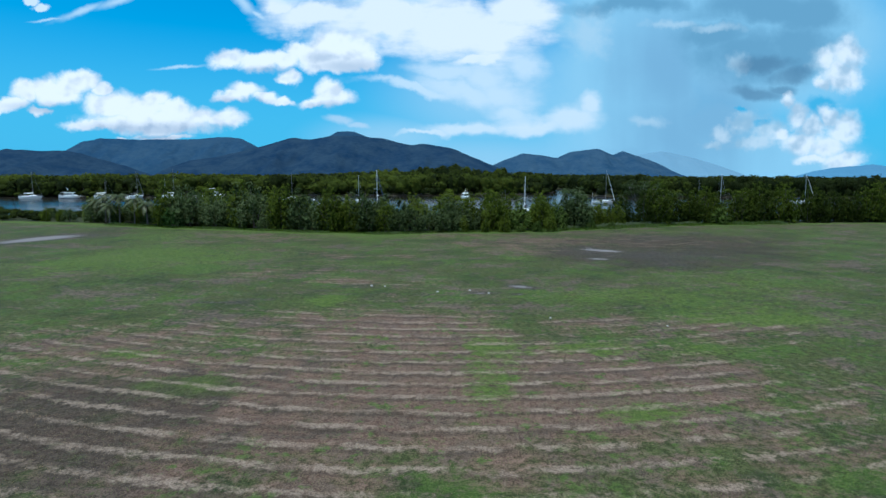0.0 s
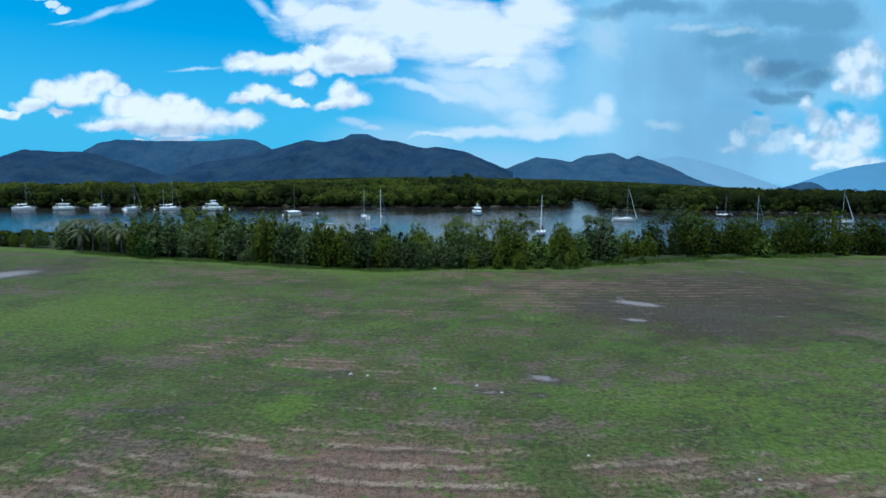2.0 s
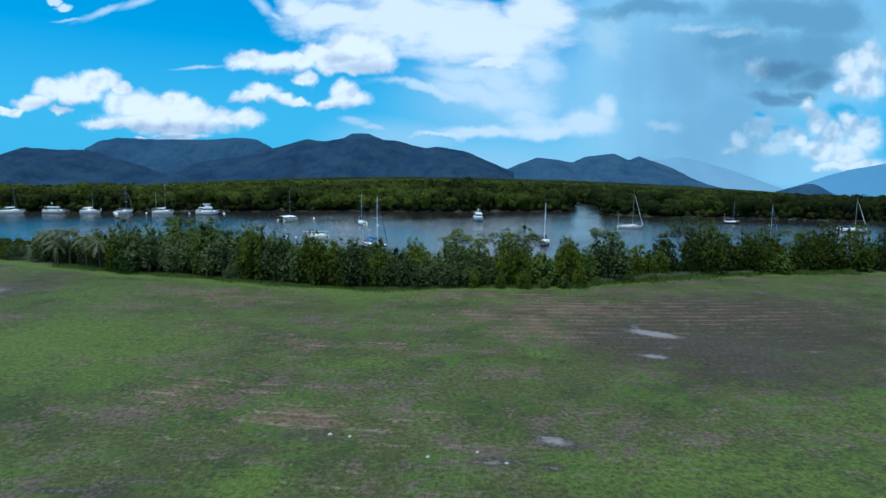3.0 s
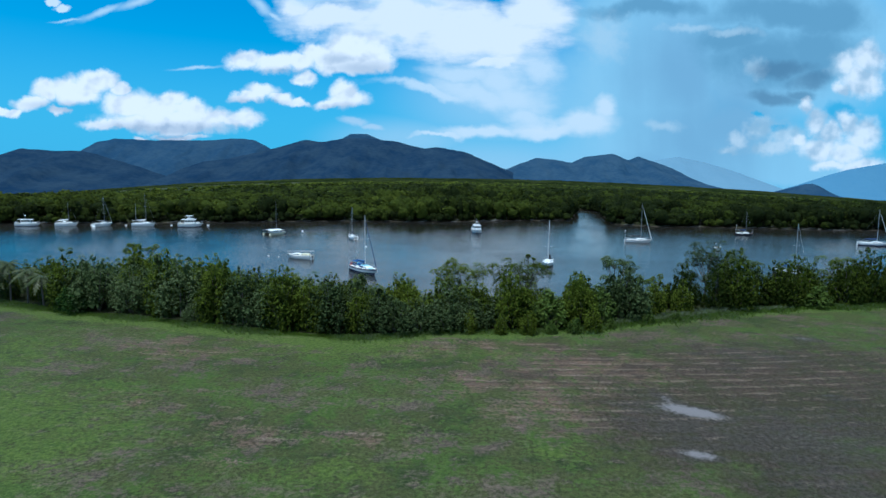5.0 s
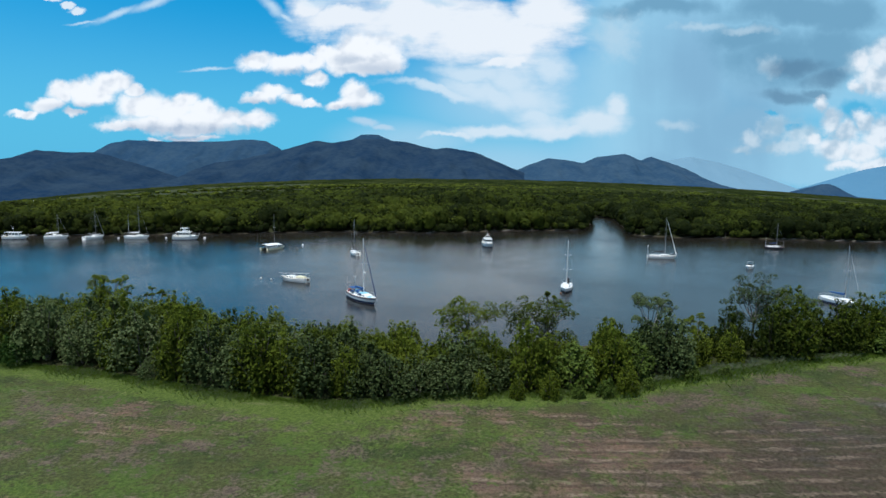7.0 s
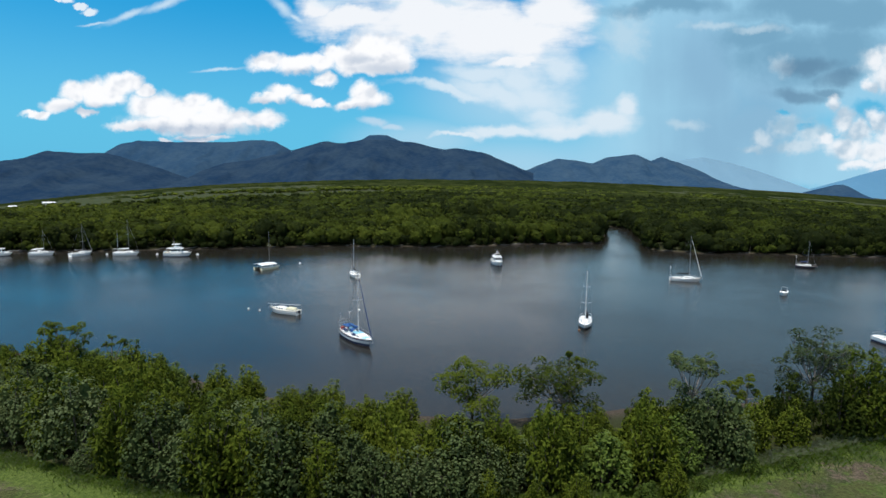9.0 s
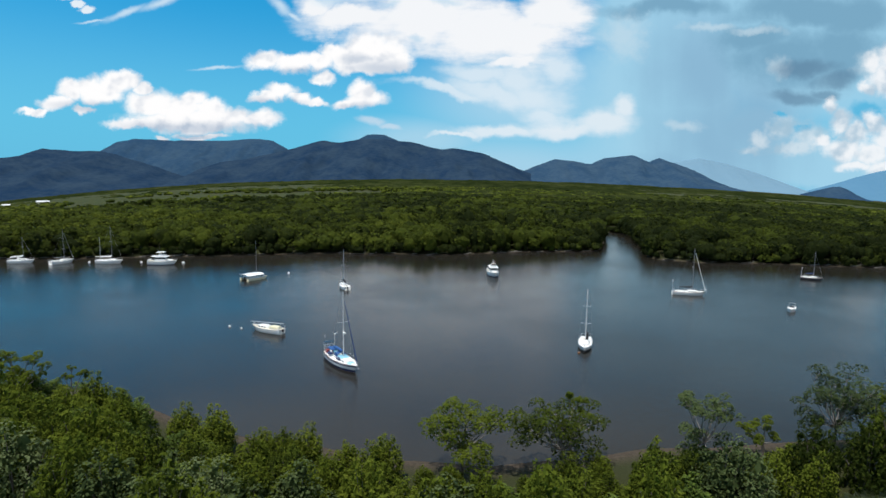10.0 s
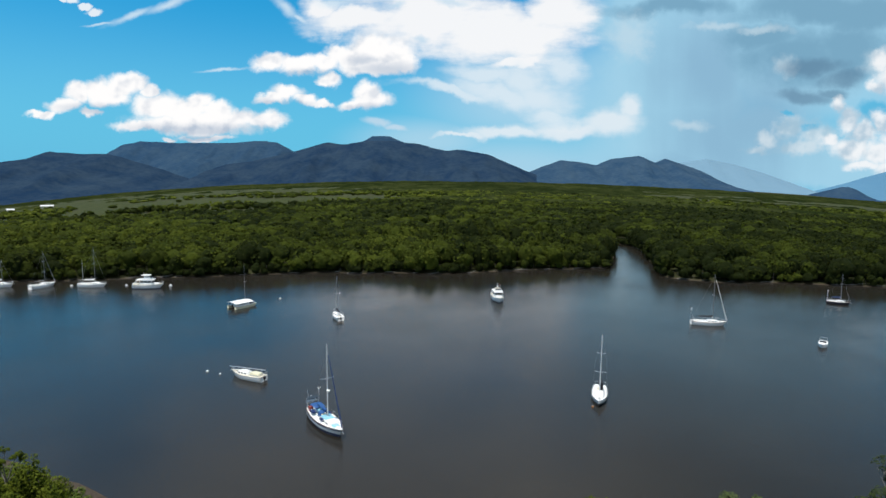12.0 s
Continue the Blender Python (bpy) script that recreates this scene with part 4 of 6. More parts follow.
def far_tree_stuff(name, label, xs, ys, heights, radii, count, size, mat, seed, shade=0.0):
    """Woods across the water: for each tree a lumpy crown with leaf clumps standing out of it."""
    n = len(xs)
    z0 = land(xs, ys)
    # darker towards +x: a cloud's shadow put into the tint
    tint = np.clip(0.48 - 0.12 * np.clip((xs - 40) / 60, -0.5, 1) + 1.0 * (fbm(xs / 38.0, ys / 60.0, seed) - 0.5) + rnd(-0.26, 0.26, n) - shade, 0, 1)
    # inner crown: five uneven rings from the skirt to the top
    up = np.array([-0.9, -0.35, 0.3, 0.78, 0.97])
    wide = np.array([0.72, 0.95, 0.96, 0.62, 0.2])
    a = np.linspace(0, 2 * np.pi, 9)[:8]
    lump = rnd(0.5, 1.25, (n, 5, 8))
    R = radii[:, None, None] * wide[None, :, None] * lump * 0.8
    Z = z0[:, None, None] + heights[:, None, None] * (0.56 + 0.40 * up[None, :, None] * rnd(0.85, 1.12, (n, 5, 8)))
    turn = a[None, None, :] + rnd(0, 6.28, n)[:, None, None]
    V1 = np.stack([xs[:, None, None] + R * np.cos(turn), ys[:, None, None] + R * np.sin(turn), np.maximum(Z, z0[:, None, None] + 0.25)], -1).reshape(-1, 3)
    ring = [[8 * j + i, 8 * j + (i + 1) % 8, 8 * j + 8 + (i + 1) % 8, 8 * j + 8 + i] for j in range(4) for i in range(8)]
    ring += [[32, 33, 34, 35], [32, 35, 36, 39], [36, 37, 38, 39]]
    F1 = (np.arange(n)[:, None, None] * 40 + np.array(ring)[None]).reshape(-1, 4)
    # leaf clumps in lobes over it
    k = n * count
    D = np.random.normal(size=(k, 3))
    D /= np.linalg.norm(D, axis=1, keepdims=True)
    D[:, 2] = np.where(D[:, 2] < -0.45, -D[:, 2], D[:, 2])
    i = np.repeat(np.arange(n), count)
    lob = np.random.randint(0, 5, k)
    off = np.random.normal(size=(n, 5, 3)) * np.array((0.34, 0.34, 0.10))
    r = radii[i] * rnd(0.58, 0.72, k)
    C = np.stack([xs[i], ys[i], z0[i] + heights[i] * 0.58], 1) + off[i, lob] * radii[i][:, None] + D * r[:, None] * np.stack([np.ones(k), np.ones(k), heights[i] / radii[i] * 0.56], 1)
    C[:, 2] = np.maximum(C[:, 2], z0[i] + 0.35)
    T = np.clip(tint[i] + rnd(-0.08, 0.08, k), 0, 1)
    V, F, TT = leaf_quads(C, D + np.random.normal(size=(k, 3)) * 0.38 + (0, 0, 0.3), size * rnd(0.55, 1.35, k), T, 1.3)
    # inner crowns get a darker tint: shade painted between the leaf clumps
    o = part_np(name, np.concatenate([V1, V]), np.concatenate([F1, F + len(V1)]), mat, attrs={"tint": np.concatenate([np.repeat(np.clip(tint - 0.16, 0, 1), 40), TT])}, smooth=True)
    tagged(o, label, "woods", kind="stuff")


def scatter(x0, x1, y0, y1, spacing, keep):
    gx, gy = np.meshgrid(np.arange(x0, x1, spacing), np.arange(y0, y1, spacing))
    gx, gy = gx.ravel() + rnd(-0.5, 0.5, gx.size) * spacing, gy.ravel() + rnd(-0.5, 0.5, gy.size) * spacing
    ok = keep(gx, gy)
    return gx[ok], gy[ok]


def build_far_woods():
    view = lambda x, y: np.abs(x) < 0.80 * (y + 8) + 10
    X, Y = scatter(-300, 300, 215, 430, 4.8, lambda x, y: (shore(x, y) > 1.5) & (y > 200) & (y < far_bank(x) + 112) & view(x, y))
    n = len(X)
    h = rnd(5.2, 8.8, n) * (0.78 + 0.55 * fbm(X / 22.0, Y / 22.0, 41)) + 7.0 * bump(X, Y, 5, 372, 60, 30) * rnd(0.3, 1, n)
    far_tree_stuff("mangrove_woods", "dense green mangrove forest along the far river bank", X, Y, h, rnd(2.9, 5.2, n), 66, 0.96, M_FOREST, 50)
    X1, Y1 = scatter(-300, 300, 215, 560, 2.4, lambda x, y: (shore(x, y) > 0.2) & (shore(x, y) < 3.6) & (y > 200) & (y < 470) & view(x, y))
    n = len(X1)
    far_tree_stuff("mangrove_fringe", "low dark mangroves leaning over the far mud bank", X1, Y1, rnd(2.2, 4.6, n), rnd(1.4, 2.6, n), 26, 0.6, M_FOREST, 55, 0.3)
    X2, Y2 = scatter(-640, 640, 330, 800, 8.0, lambda x, y: (shore(x, y) > 1.5) & (y >= far_bank(x) + 110) & view(x, y))
    n = len(X2)
    keep = rnd(0, 1, n) > meadow(X2, Y2) * 1.05
    X2, Y2 = X2[keep], Y2[keep]
    n = len(X2)
    far_tree_stuff("mangrove_woods_beyond", "mangrove forest stretching back over the flat delta", X2, Y2, rnd(5.0, 8.5, n) * (0.75 + 0.6 * fbm(X2 / 50.0, Y2 / 50.0, 43)), rnd(4.4, 7.6, n), 9, 2.2, M_FOREST, 52)
    X4, Y4 = scatter(-1040, 1040, 780, 1300, 14.0, lambda x, y: view(x, y) & (np.abs(x) < 1000))
    keep = rnd(0, 1, len(X4)) > meadow(X4, Y4) * 1.0 + 0.35 * (fbm(X4 / 160.0, Y4 / 60.0, 47) > 0.55)
    X4, Y4 = X4[keep], Y4[keep]
    n = len(X4)
    far_tree_stuff("plain_woods", "scattered woods on the far plain", X4, Y4, rnd(4, 7.5, n), rnd(5.0, 9.0, n), 5, 3.2, M_FOREST, 58)
    # canopy of the far plain
    ys = growing(760, 3600, 6, 1.025)
    us = np.linspace(-0.95, 0.95, 380)
    U, Y3 = np.meshgrid(us, ys)
    X3 = U * Y3
    far = 5.0 + 6 * (fbm(X3 / 22.0, Y3 / 30.0, 60, 4) - 0.45) + 9 * (fbm(X3 / 110.0, Y3 / 90.0, 64, 3) - 0.5)
    far = far * np.clip((Y3 - 745) / 60, 0, 1) - 13 * np.clip(meadow(X3, Y3) * 1.2, 0, 1)
    T = np.clip(0.30 + 1.5 * (fbm(X3 / 150.0, Y3 / 260.0, 66, 4) - 0.5) + 0.8 * (fbm(X3 / 25.0, Y3 / 50.0, 60, 4) - 0.5) - 0.1, 0, 1)
    part_np_ob = part_np("far_canopy", np.stack([X3, Y3, land(X3, Y3) + far], -1).reshape(-1, 3), grid_faces(len(us), len(ys)), M_CANOPY, attrs={"tint": T.ravel()})
    tagged(part_np_ob, "far green canopy of the river plain", "woods", kind="stuff")


def build_front_roots():
    """Low stems and prop roots along the far bank."""
    X = np.arange(-200, 220, 2.6) + rnd(-1, 1, len(np.arange(-200, 220, 2.6)))
    pieces = []
    for x in X:
        y = float(far_bank(np.array(x))) + random.uniform(1.5, 5)
        if float(creek_side(np.array(x), np.array(y))) < 1.5:
            continue
        z = float(land(np.array(x), np.array(y)))
        pieces.append(rod((x, y, z - 0.2), (x + random.uniform(-0.6, 0.6), y + random.uniform(0, 0.8), z + random.uniform(2, 4)), 0.10, 0.04, 4))
    tagged(part("mangrove_stems", pieces, M_BARK), "grey mangrove stems standing along the far mud bank", "stems", kind="stuff")


def shed(x, y, length, turn):
    """A long low shed with pale gabled roof, standing in for bare pale ground."""
    z = float(land(np.array(x), np.array(y)))
    t = thing("farm_shed", "long low pale-roofed form standing in for a bare strip of the plain", "shed", pose(x, y, z, 0, 0, turn), "sheds on the plain")
    h, w = 4.0, 5.0
    part("wall", block(-length / 2, length / 2, -w, w, -6.0, h, 1.0, 0.01), M_CREAM, t)
    V = [(sx * (length / 2 + 0.6), yy, zz) for sx in (-1, 1) for yy, zz in ((-w - 0.7, h - 0.2), (0, h + 2.4), (w + 0.7, h - 0.2), (0, h + 2.1))]
    part("roof", (V, [(0, 1, 5, 4), (1, 2, 6, 5), (0, 4, 7, 3), (3, 7, 6, 2), (0, 3, 2, 1), (4, 5, 6, 7)]), M_MAST, t, "pale roof standing in for bare ground")


def build_driftwood():
    """Bleached logs and fallen limbs along the far mud."""
    random.seed(21)
    pieces = []
    for _ in range(70):
        x = random.uniform(-175, 175)
        y = float(far_bank(np.array(x))) + random.uniform(0.2, 1.4)
        if float(creek_side(np.array(x), np.array(y))) < 1.0:
            continue
        z = float(land(np.array(x), np.array(y)))
        a, k = random.uniform(-0.5, 0.5), random.uniform(1.0, 3.2)
        pieces += rods([(x - k * math.cos(a), y - k * math.sin(a) * 0.4, z + 0.05), (x, y, z + random.uniform(0.15, 0.4)), (x + k * math.cos(a), y + k * math.sin(a) * 0.5, z + random.uniform(0.1, 1.0))], 0.15, 0.05)
    tagged(part("driftwood", pieces, M_PALE), "bleached logs and fallen limbs on the far mud bank", "driftwood", kind="stuff")


for x, y, length, turn in ((-292, 487, 8, 30), (-1040, 1440, 26, 36), (-1125, 1430, 16, 40)):
    shed(x, y, length, turn)
build_far_woods()
build_front_roots()
build_driftwood()


def build_near_bank():
    random.seed(7)
    group = "shrubs on the near bank"
    protos = []
    for i in range(4):
        protos.append(shrub("mangrove_shrub", "dense yellow-green mangrove shrub on the river bank", "shrub", 5.6, 2.5, M_SHRUB, 1950, 0.175, group, True, 2.1, 0.32 + 0.09 * i))
    greys = [shrub("broadleaf_shrub", "grey-green broad-leaved shrub at the field's edge", "shrub", 5.0, 2.7, M_GREY, 1650, 0.165, group, False, 1.5, 0.4 + 0.1 * i) for i in range(3)]
    brights = [shrub("light_green_shrub", "light green leafy shrub among darker ones", "shrub", 4.2, 2.0, M_BRIGHT, 1300, 0.20, group, False, 1.7, 0.4) for i in range(2)]
    darks = [shrub("mangrove_shrub", "tall dark green mangrove shrub on the river bank", "shrub", 6.2, 2.6, M_SHRUB, 1950, 0.175, group, True, 2.1, 0.12 + 0.08 * i) for i in range(2)]
    used = set()

    def plant(p, x, y, s, h=1.0):
        m = Matrix.Translation((x, y, float(land(np.array(x), np.array(y))))) @ pose(0, 0, 0, 0, 0, random.uniform(0, 360)) @ Matrix.Diagonal((s, s, s * h, 1))
        if p not in used:
            used.add(p)
            p.matrix_basis = m
            return p
        return copy_thing_scaled(p, m)

    def copy_thing_scaled(p, m):
        keep = p.matrix_basis.copy()
        p.matrix_basis = Matrix()
        c = copy_thing(p, m)
        p.matrix_basis = keep
        c.matrix_basis = m
        return c

    n = 0
    for x in np.arange(-92, 114, 3.0):
        e, b = float(field_edge(x)), float(near_bank(np.array(x)))
        depth = b - (4.6 if x < -4 else 6.4) - (e + 1.6)
        k = max(2, int(round(depth / 3.9)))
        for j in range(k):
            t = (j + random.uniform(0.25, 0.75)) / k
            y = e + 1.7 + depth * t
            xx = x + random.uniform(-1.9, 1.9)
            s = random.choice((0.74, 0.84, 0.93, 1.0, 1.08, 1.18)) * random.uniform(0.94, 1.06) * (1.0 if x > -60 else 0.72 if x > -76 else max(0.35, 0.9 - 0.05 * (-74 - x)))
            if t < 0.36 and x < 8:
                p = random.choice(greys + protos[:3])
            elif x > 42 and t < 0.3:
                p = random.choice(darks + protos[:1])
            elif t < 0.3:
                p = random.choice(protos + brights[:1] + greys[:1])
            elif random.random() < (0.4 if x < -25 and t > 0.6 else 0.1):
                p = random.choice(brights)
            else:
                p = random.choice(protos if x < 38 else darks)
            plant(p, xx, y, s * (1.14 if t < 0.36 else 0.95 if t < 0.68 else 0.84 if x < -38 else 0.8 if x < -2 else 0.6) * (1.0 if x < 42 else 1.1 if t < 0.45 else 1.0), (1.2 if t < 0.45 else 0.9) if x > 42 else random.uniform(1.12, 1.45) if t < 0.4 or (x < -28 and t < 0.7) else random.uniform(0.85, 1.12) if x < -2 else random.uniform(0.78, 1.0))
            n += 1
    # outliers: small bushes in front of the thicket
    for x, y, s in ((-3.5, 108.8, 1.05), (0.2, 109.6, 1.1), (3.6, 111.5, 1.0), (6.8, 112.6, 0.95), (-7.0, 108.2, 1.1)):
        plant(random.choice(greys), x, y, s)
    for x, y, s in ((3.4, 108.9, 0.5), (7.6, 108.6, 0.42), (11.4, 108.9, 0.55), (14.6, 109.4, 0.4), (17.8, 110.0, 0.5), (20.4, 110.9, 0.62), (23.4, 112.8, 0.36), (29.8, 116.4, 0.46)):
        plant(random.choice((brights[0], protos[2], protos[3])), x, y, s, 1.2)
    for x, y, s in ((-52.0, 141.4, 0.8), (-46.5, 138.4, 0.6), (-57, 143.5, 0.7)):
        plant(brights[1], x, y, s)
    round_bush = shrub("round_bush", "round dense deep green bush at the field's corner", "shrub", 4.4, 2.6, M_DEEP, 1700, 0.15, group, False, 1.4, 0.45)
    plant(round_bush, -56.2, 115.4, 1.0)
    for x, y, s in ((21, 112.4, 0.42), (34.5, 118, 0.4), (-36, 111.6, 0.6)):
        plant(greys[0] if x < 0 else brights[0], x, y, s)
    tagged(plant(brights[1], 62.5, 131.0, 1.35, 0.8), "bright yellow-green large-leaved bush before dark shrubs")

    tall = "tall mangroves on the near bank"
    open_tree("tall open mangrove with drooping umbrella clumps over the water", 9.4, 4.6, pose(1.6, 127.2, -0.8), tall, 0.2, 22, 5400)
    open_tree("tall open mangrove with pale branches showing through", 9.0, 5.0, pose(12.6, 128.5, -0.8, 0, 0, 20), tall, 0.2, 24, 5800)
    open_tree("thin mangrove stem with a small umbrella head", 10.4, 1.1, pose(13.6, 129.2, -0.8), tall, 0.0, 4, 500, None, 0.82)
    open_tree("slender upright mangrove with a grey-green head", 10.3, 3.3, pose(29.0, 131.2, -0.8, 0, 0, 70), tall, 0.1, 17, 3400, M_GREY)
    open_tree("small leaning mangrove with a flat head", 6.6, 2.2, pose(37.2, 134.2, -0.8), tall, -0.8, 8, 1300)
    open_tree("large spreading grey-green tree above the shrubs", 12.2, 4.4, pose(45.6, 135.0, -0.6, 0, 0, 40), tall, 0.0, 22, 4600, M_GREY, 0.4)
    open_tree("spreading tree with fine grey-green foliage", 9.2, 4.0, pose(51.4, 136.5, -0.6, 0, 0, 110), tall, 0.6, 16, 3200, M_GREY, 0.4)
    open_tree("dark-crowned tree rising from the thicket", 10.2, 2.8, pose(-57.6, 138.0, -0.7), tall, 0.0, 12, 2600, None, 0.5)
    open_tree("thin sapling with a small flat crown", 7.6, 1.5, pose(-50.8, 138.5, -0.8), tall, 0.4, 5, 520, None, 0.8)
    open_tree("tree with a rounded crown among shrubs", 9.6, 3.8, pose(70.5, 139.0, -0.5), tall, 0.0, 16, 2800, None, 0.4)
    random.seed(3)
    for x, y, h in ((-70.5, 121.5, 6.2), (-66.5, 120.0, 5.4), (-63.0, 118.6, 4.8), (-75.0, 124.0, 6.0), (-72.5, 121.0, 4.2), (-78, 126, 5.0)):
        palm(pose(x, y, 0, 0, 0, random.uniform(0, 360)), h)


build_near_bank()


def build_outer_bank():
    """Thicket of the near bank where it runs out of sight on both sides."""
    X, Y = scatter(-200, 210, 118, 190, 3.6, lambda x, y: ((x < -92) | (x > 113)) & (y > field_edge(x) + 1.5) & (y < near_bank(x) - 2))
    n = len(X)
    far_tree_stuff("riverside_thicket", "dense thicket along the near bank", X, Y, np.where(X < 0, rnd(1.0, 1.8, n), rnd(5, 7.5, n)), np.where(X < 0, rnd(1.0, 1.6, n), rnd(2.2, 3.0, n)), 60, 0.5, M_FOREST, 70)


def build_verge():
    """Tall grass along the edge of the thicket: bright and low, then taller and paler."""
    n = 42000
    X = rnd(-72, 78, n)
    tuft = fbm(X * 0.25, X * 0 + 3.0, 90)
    off = np.abs(np.random.normal(size=n)) * (0.5 + 1.3 * tuft)
    Y = field_edge(X) + 1.5 - off * np.where(X > 18, 1.25, 0.95)
    pale = (X > 24) & (X < 58)
    h = rnd(0.18, 0.5, n) * np.where(X > 18, 1.3, 0.8) * (0.5 + tuft) * np.where(pale & (off < 1.0), 1.5, 1.0)
    a = rnd(0, 6.28, n)
    tip = np.stack([np.cos(a), np.sin(a), np.zeros(n)], 1) * (h * 0.55)[:, None]
    base = np.stack([X, Y, np.full(n, -0.02)], 1)
    side = np.stack([-np.sin(a), np.cos(a), np.zeros(n)], 1) * 0.035
    V = np.stack([base - side, base + side, base + side * 0.6 + tip * 0.6 + np.stack([X * 0, X * 0, h * 0.8], 1), base + tip * 1.3 + np.stack([X * 0, X * 0, h * 0.9], 1)], 1).reshape(-1, 3)
    tint = np.clip(0.25 + 0.4 * tuft + 0.5 * (pale & (off < 1.0)) * rnd(0.2, 1, n), 0, 1)
    tagged(part_np("verge_grass", V, np.arange(4 * n).reshape(-1, 4), M_VERGE, attrs={"tint": np.repeat(tint, 4)}), "tall bright green grass along the thicket's edge", "grass", kind="stuff")


def build_tufts():
    """Short grass and cut straw over the mown field."""
    n = 110000
    Y = 9 + 92 * rnd(0, 1, n) ** 1.5
    X = rnd(-1, 1, n) * np.minimum(0.78 * (Y + 8), 56) + 1
    ok = (Y < field_edge(X) - 0.2) & (sandiness(X, Y) < 0.5)
    X, Y = X[ok], Y[ok]
    n = len(X)
    dry = dryness(X, Y)
    rowc = np.sin(2 * np.pi * (Y - row_curve(Y) * X * X) / ROW_W)
    tint = np.clip(dry * 1.05 - 0.9 * lushness(X, Y) + 0.3 * rowc * (dry > 0.25) + 0.5 * (fbm(X * 0.45, Y * 0.45, 80) - 0.5), 0, 1)
    h = (rnd(0.05, 0.13, n) + 0.07 * (lushness(X, Y) > 0.6)) * (1 - 0.5 * (tint > 0.5))
    a = rnd(0, 6.28, n)
    Z = 0.05 * rowc * dry + 0.10 * (fbm(X * 0.4, Y * 0.4, 8) - 0.5) - 0.02
    base = np.stack([X, Y, Z], 1)
    side = np.stack([-np.sin(a), np.cos(a), np.zeros(n)], 1) * rnd(0.008, 0.018, n)[:, None]
    top = base + np.stack([np.cos(a) * h * 0.8, np.sin(a) * h * 0.8, h], 1)
    V = np.stack([base - side, base + side, top], 1).reshape(-1, 3)
    tagged(part_np("field_grass", V, np.arange(3 * n).reshape(-1, 3), M_BLADE, attrs={"tint": np.repeat(tint, 3)}), "short mown grass and scattered straw", "grass", kind="stuff")


build_outer_bank()
build_verge()
build_tufts()


def field_stone(x, y, r, turn):
    """A pale, lumpy stone lying in the grass."""
    V, F = ball((0, 0, 0), r, 0.6, 9, 6)
    V = [tuple(c * (0.82 + 0.36 * random.random()) for c in v) for v in V]
    o = part("field_stone", (V, F), M_STONE)
    o.matrix_basis = pose(x, y, r * 0.2, 0, 0, turn)
    tagged(o, "small pale stone lying in the mown grass", "stone", "stones on the field")


random.seed(31)
for x, y, r in ((-7.5, 54.3, 0.17), (-6.1, 54.1, 0.13), (-0.6, 51.5, 0.14), (2.6, 52.4, 0.12), (8.8, 41.3, 0.10), (4.4, 51.0, 0.12), (17.5, 39.0, 0.10)):
    field_stone(x, y, r, random.uniform(0, 360))


# ---- boats ----
def beam_at(s, B, stern, full):
    if s > 0.42:
        return B / 2 * max(0.0, 1 - ((s - 0.42) / 0.58) ** full)
    return B / 2 * (1 - (1 - stern) * ((0.42 - s) / 0.42) ** 2)


def hull_mesh(L, B, fb, stern=0.7, full=2.3, rake=0.10, draft=0.4, z_top=None, z_low=None, grow=0.0):
    """A hull from stern (x = -L/2) to bow; with z_top and z_low only a band of its side, set proud by grow."""
    S = [i / 15 for i in range(16)]
    V, F = [], []
    for s in S:
        b = beam_at(s, B, stern, full)
        sheer = fb * (1 + 0.30 * (s - 0.4) ** 2 * 2.2)
        levels = [(1.0, sheer), (0.985, sheer * 0.6), (0.93, sheer * 0.25), (0.86, 0.0), (0.55, -draft * 0.6), (0.0, -draft * (1 - s ** 5))]
        ring = []
        for k, z in levels:
            shift = rake * L * (1 - max(z, -draft) / sheer) * max(0, s - 0.55) / 0.45
            ring.append((L * (s - 0.5) - shift, b * k, z))
        V += ring + [(x, -y, z) for x, y, z in ring[::-1][1:]]
    n = 11
    F = [(i * n + j, i * n + j + 1, (i + 1) * n + j + 1, (i + 1) * n + j) for i in range(15) for j in range(n - 1)]
    F.append(tuple(range(n)))
    return V, F


def band_mesh(L, B, fb, lo, hi, stern=0.7, full=2.3, rake=0.10, grow=0.02):
    """A painted band round the hull between two shares of its freeboard."""
    V, F = [], []
    for s in [i / 15 for i in range(16)]:
        b = beam_at(s, B, stern, full) + grow
        sheer = fb * (1 + 0.30 * (s - 0.4) ** 2 * 2.2)
        ring = []
        for t in (hi, lo):
            k = np.interp(t, [0, 0.25, 0.6, 1.0], [0.86, 0.93, 0.985, 1.0])
            shift = rake * L * (1 - t) * max(0, s - 0.55) / 0.45
            ring.append((L * (s - 0.5) - shift + (grow if s == 1 else 0), b * k + grow * 0.3, sheer * t))
        V += ring + [(x, -y, z) for x, y, z in ring]
    F = [(4 * i, 4 * i + 1, 4 * i + 5, 4 * i + 4) for i in range(15)] + [(4 * i + 3, 4 * i + 2, 4 * i + 6, 4 * i + 7) for i in range(15)]
    return V, F


def deck_mesh(L, B, fb, stern=0.7, full=2.3, inset=0.06, lift=0.0):
    V = []
    for s in [i / 15 for i in range(16)]:
        b = max(0.0, beam_at(s, B, stern, full) - inset)
        sheer = fb * (1 + 0.30 * (s - 0.4) ** 2 * 2.2) + lift
        x = L * (s - 0.5) - (inset if s == 1 else 0)
        V += [(x, b, sheer - 0.03), (x, 0, sheer + 0.05 * b), (x, -b, sheer - 0.03)]
    F = [(3 * i + j, 3 * i + j + 1, 3 * i + j + 4, 3 * i + j + 3) for i in range(15) for j in (0, 1)]
    return V, F


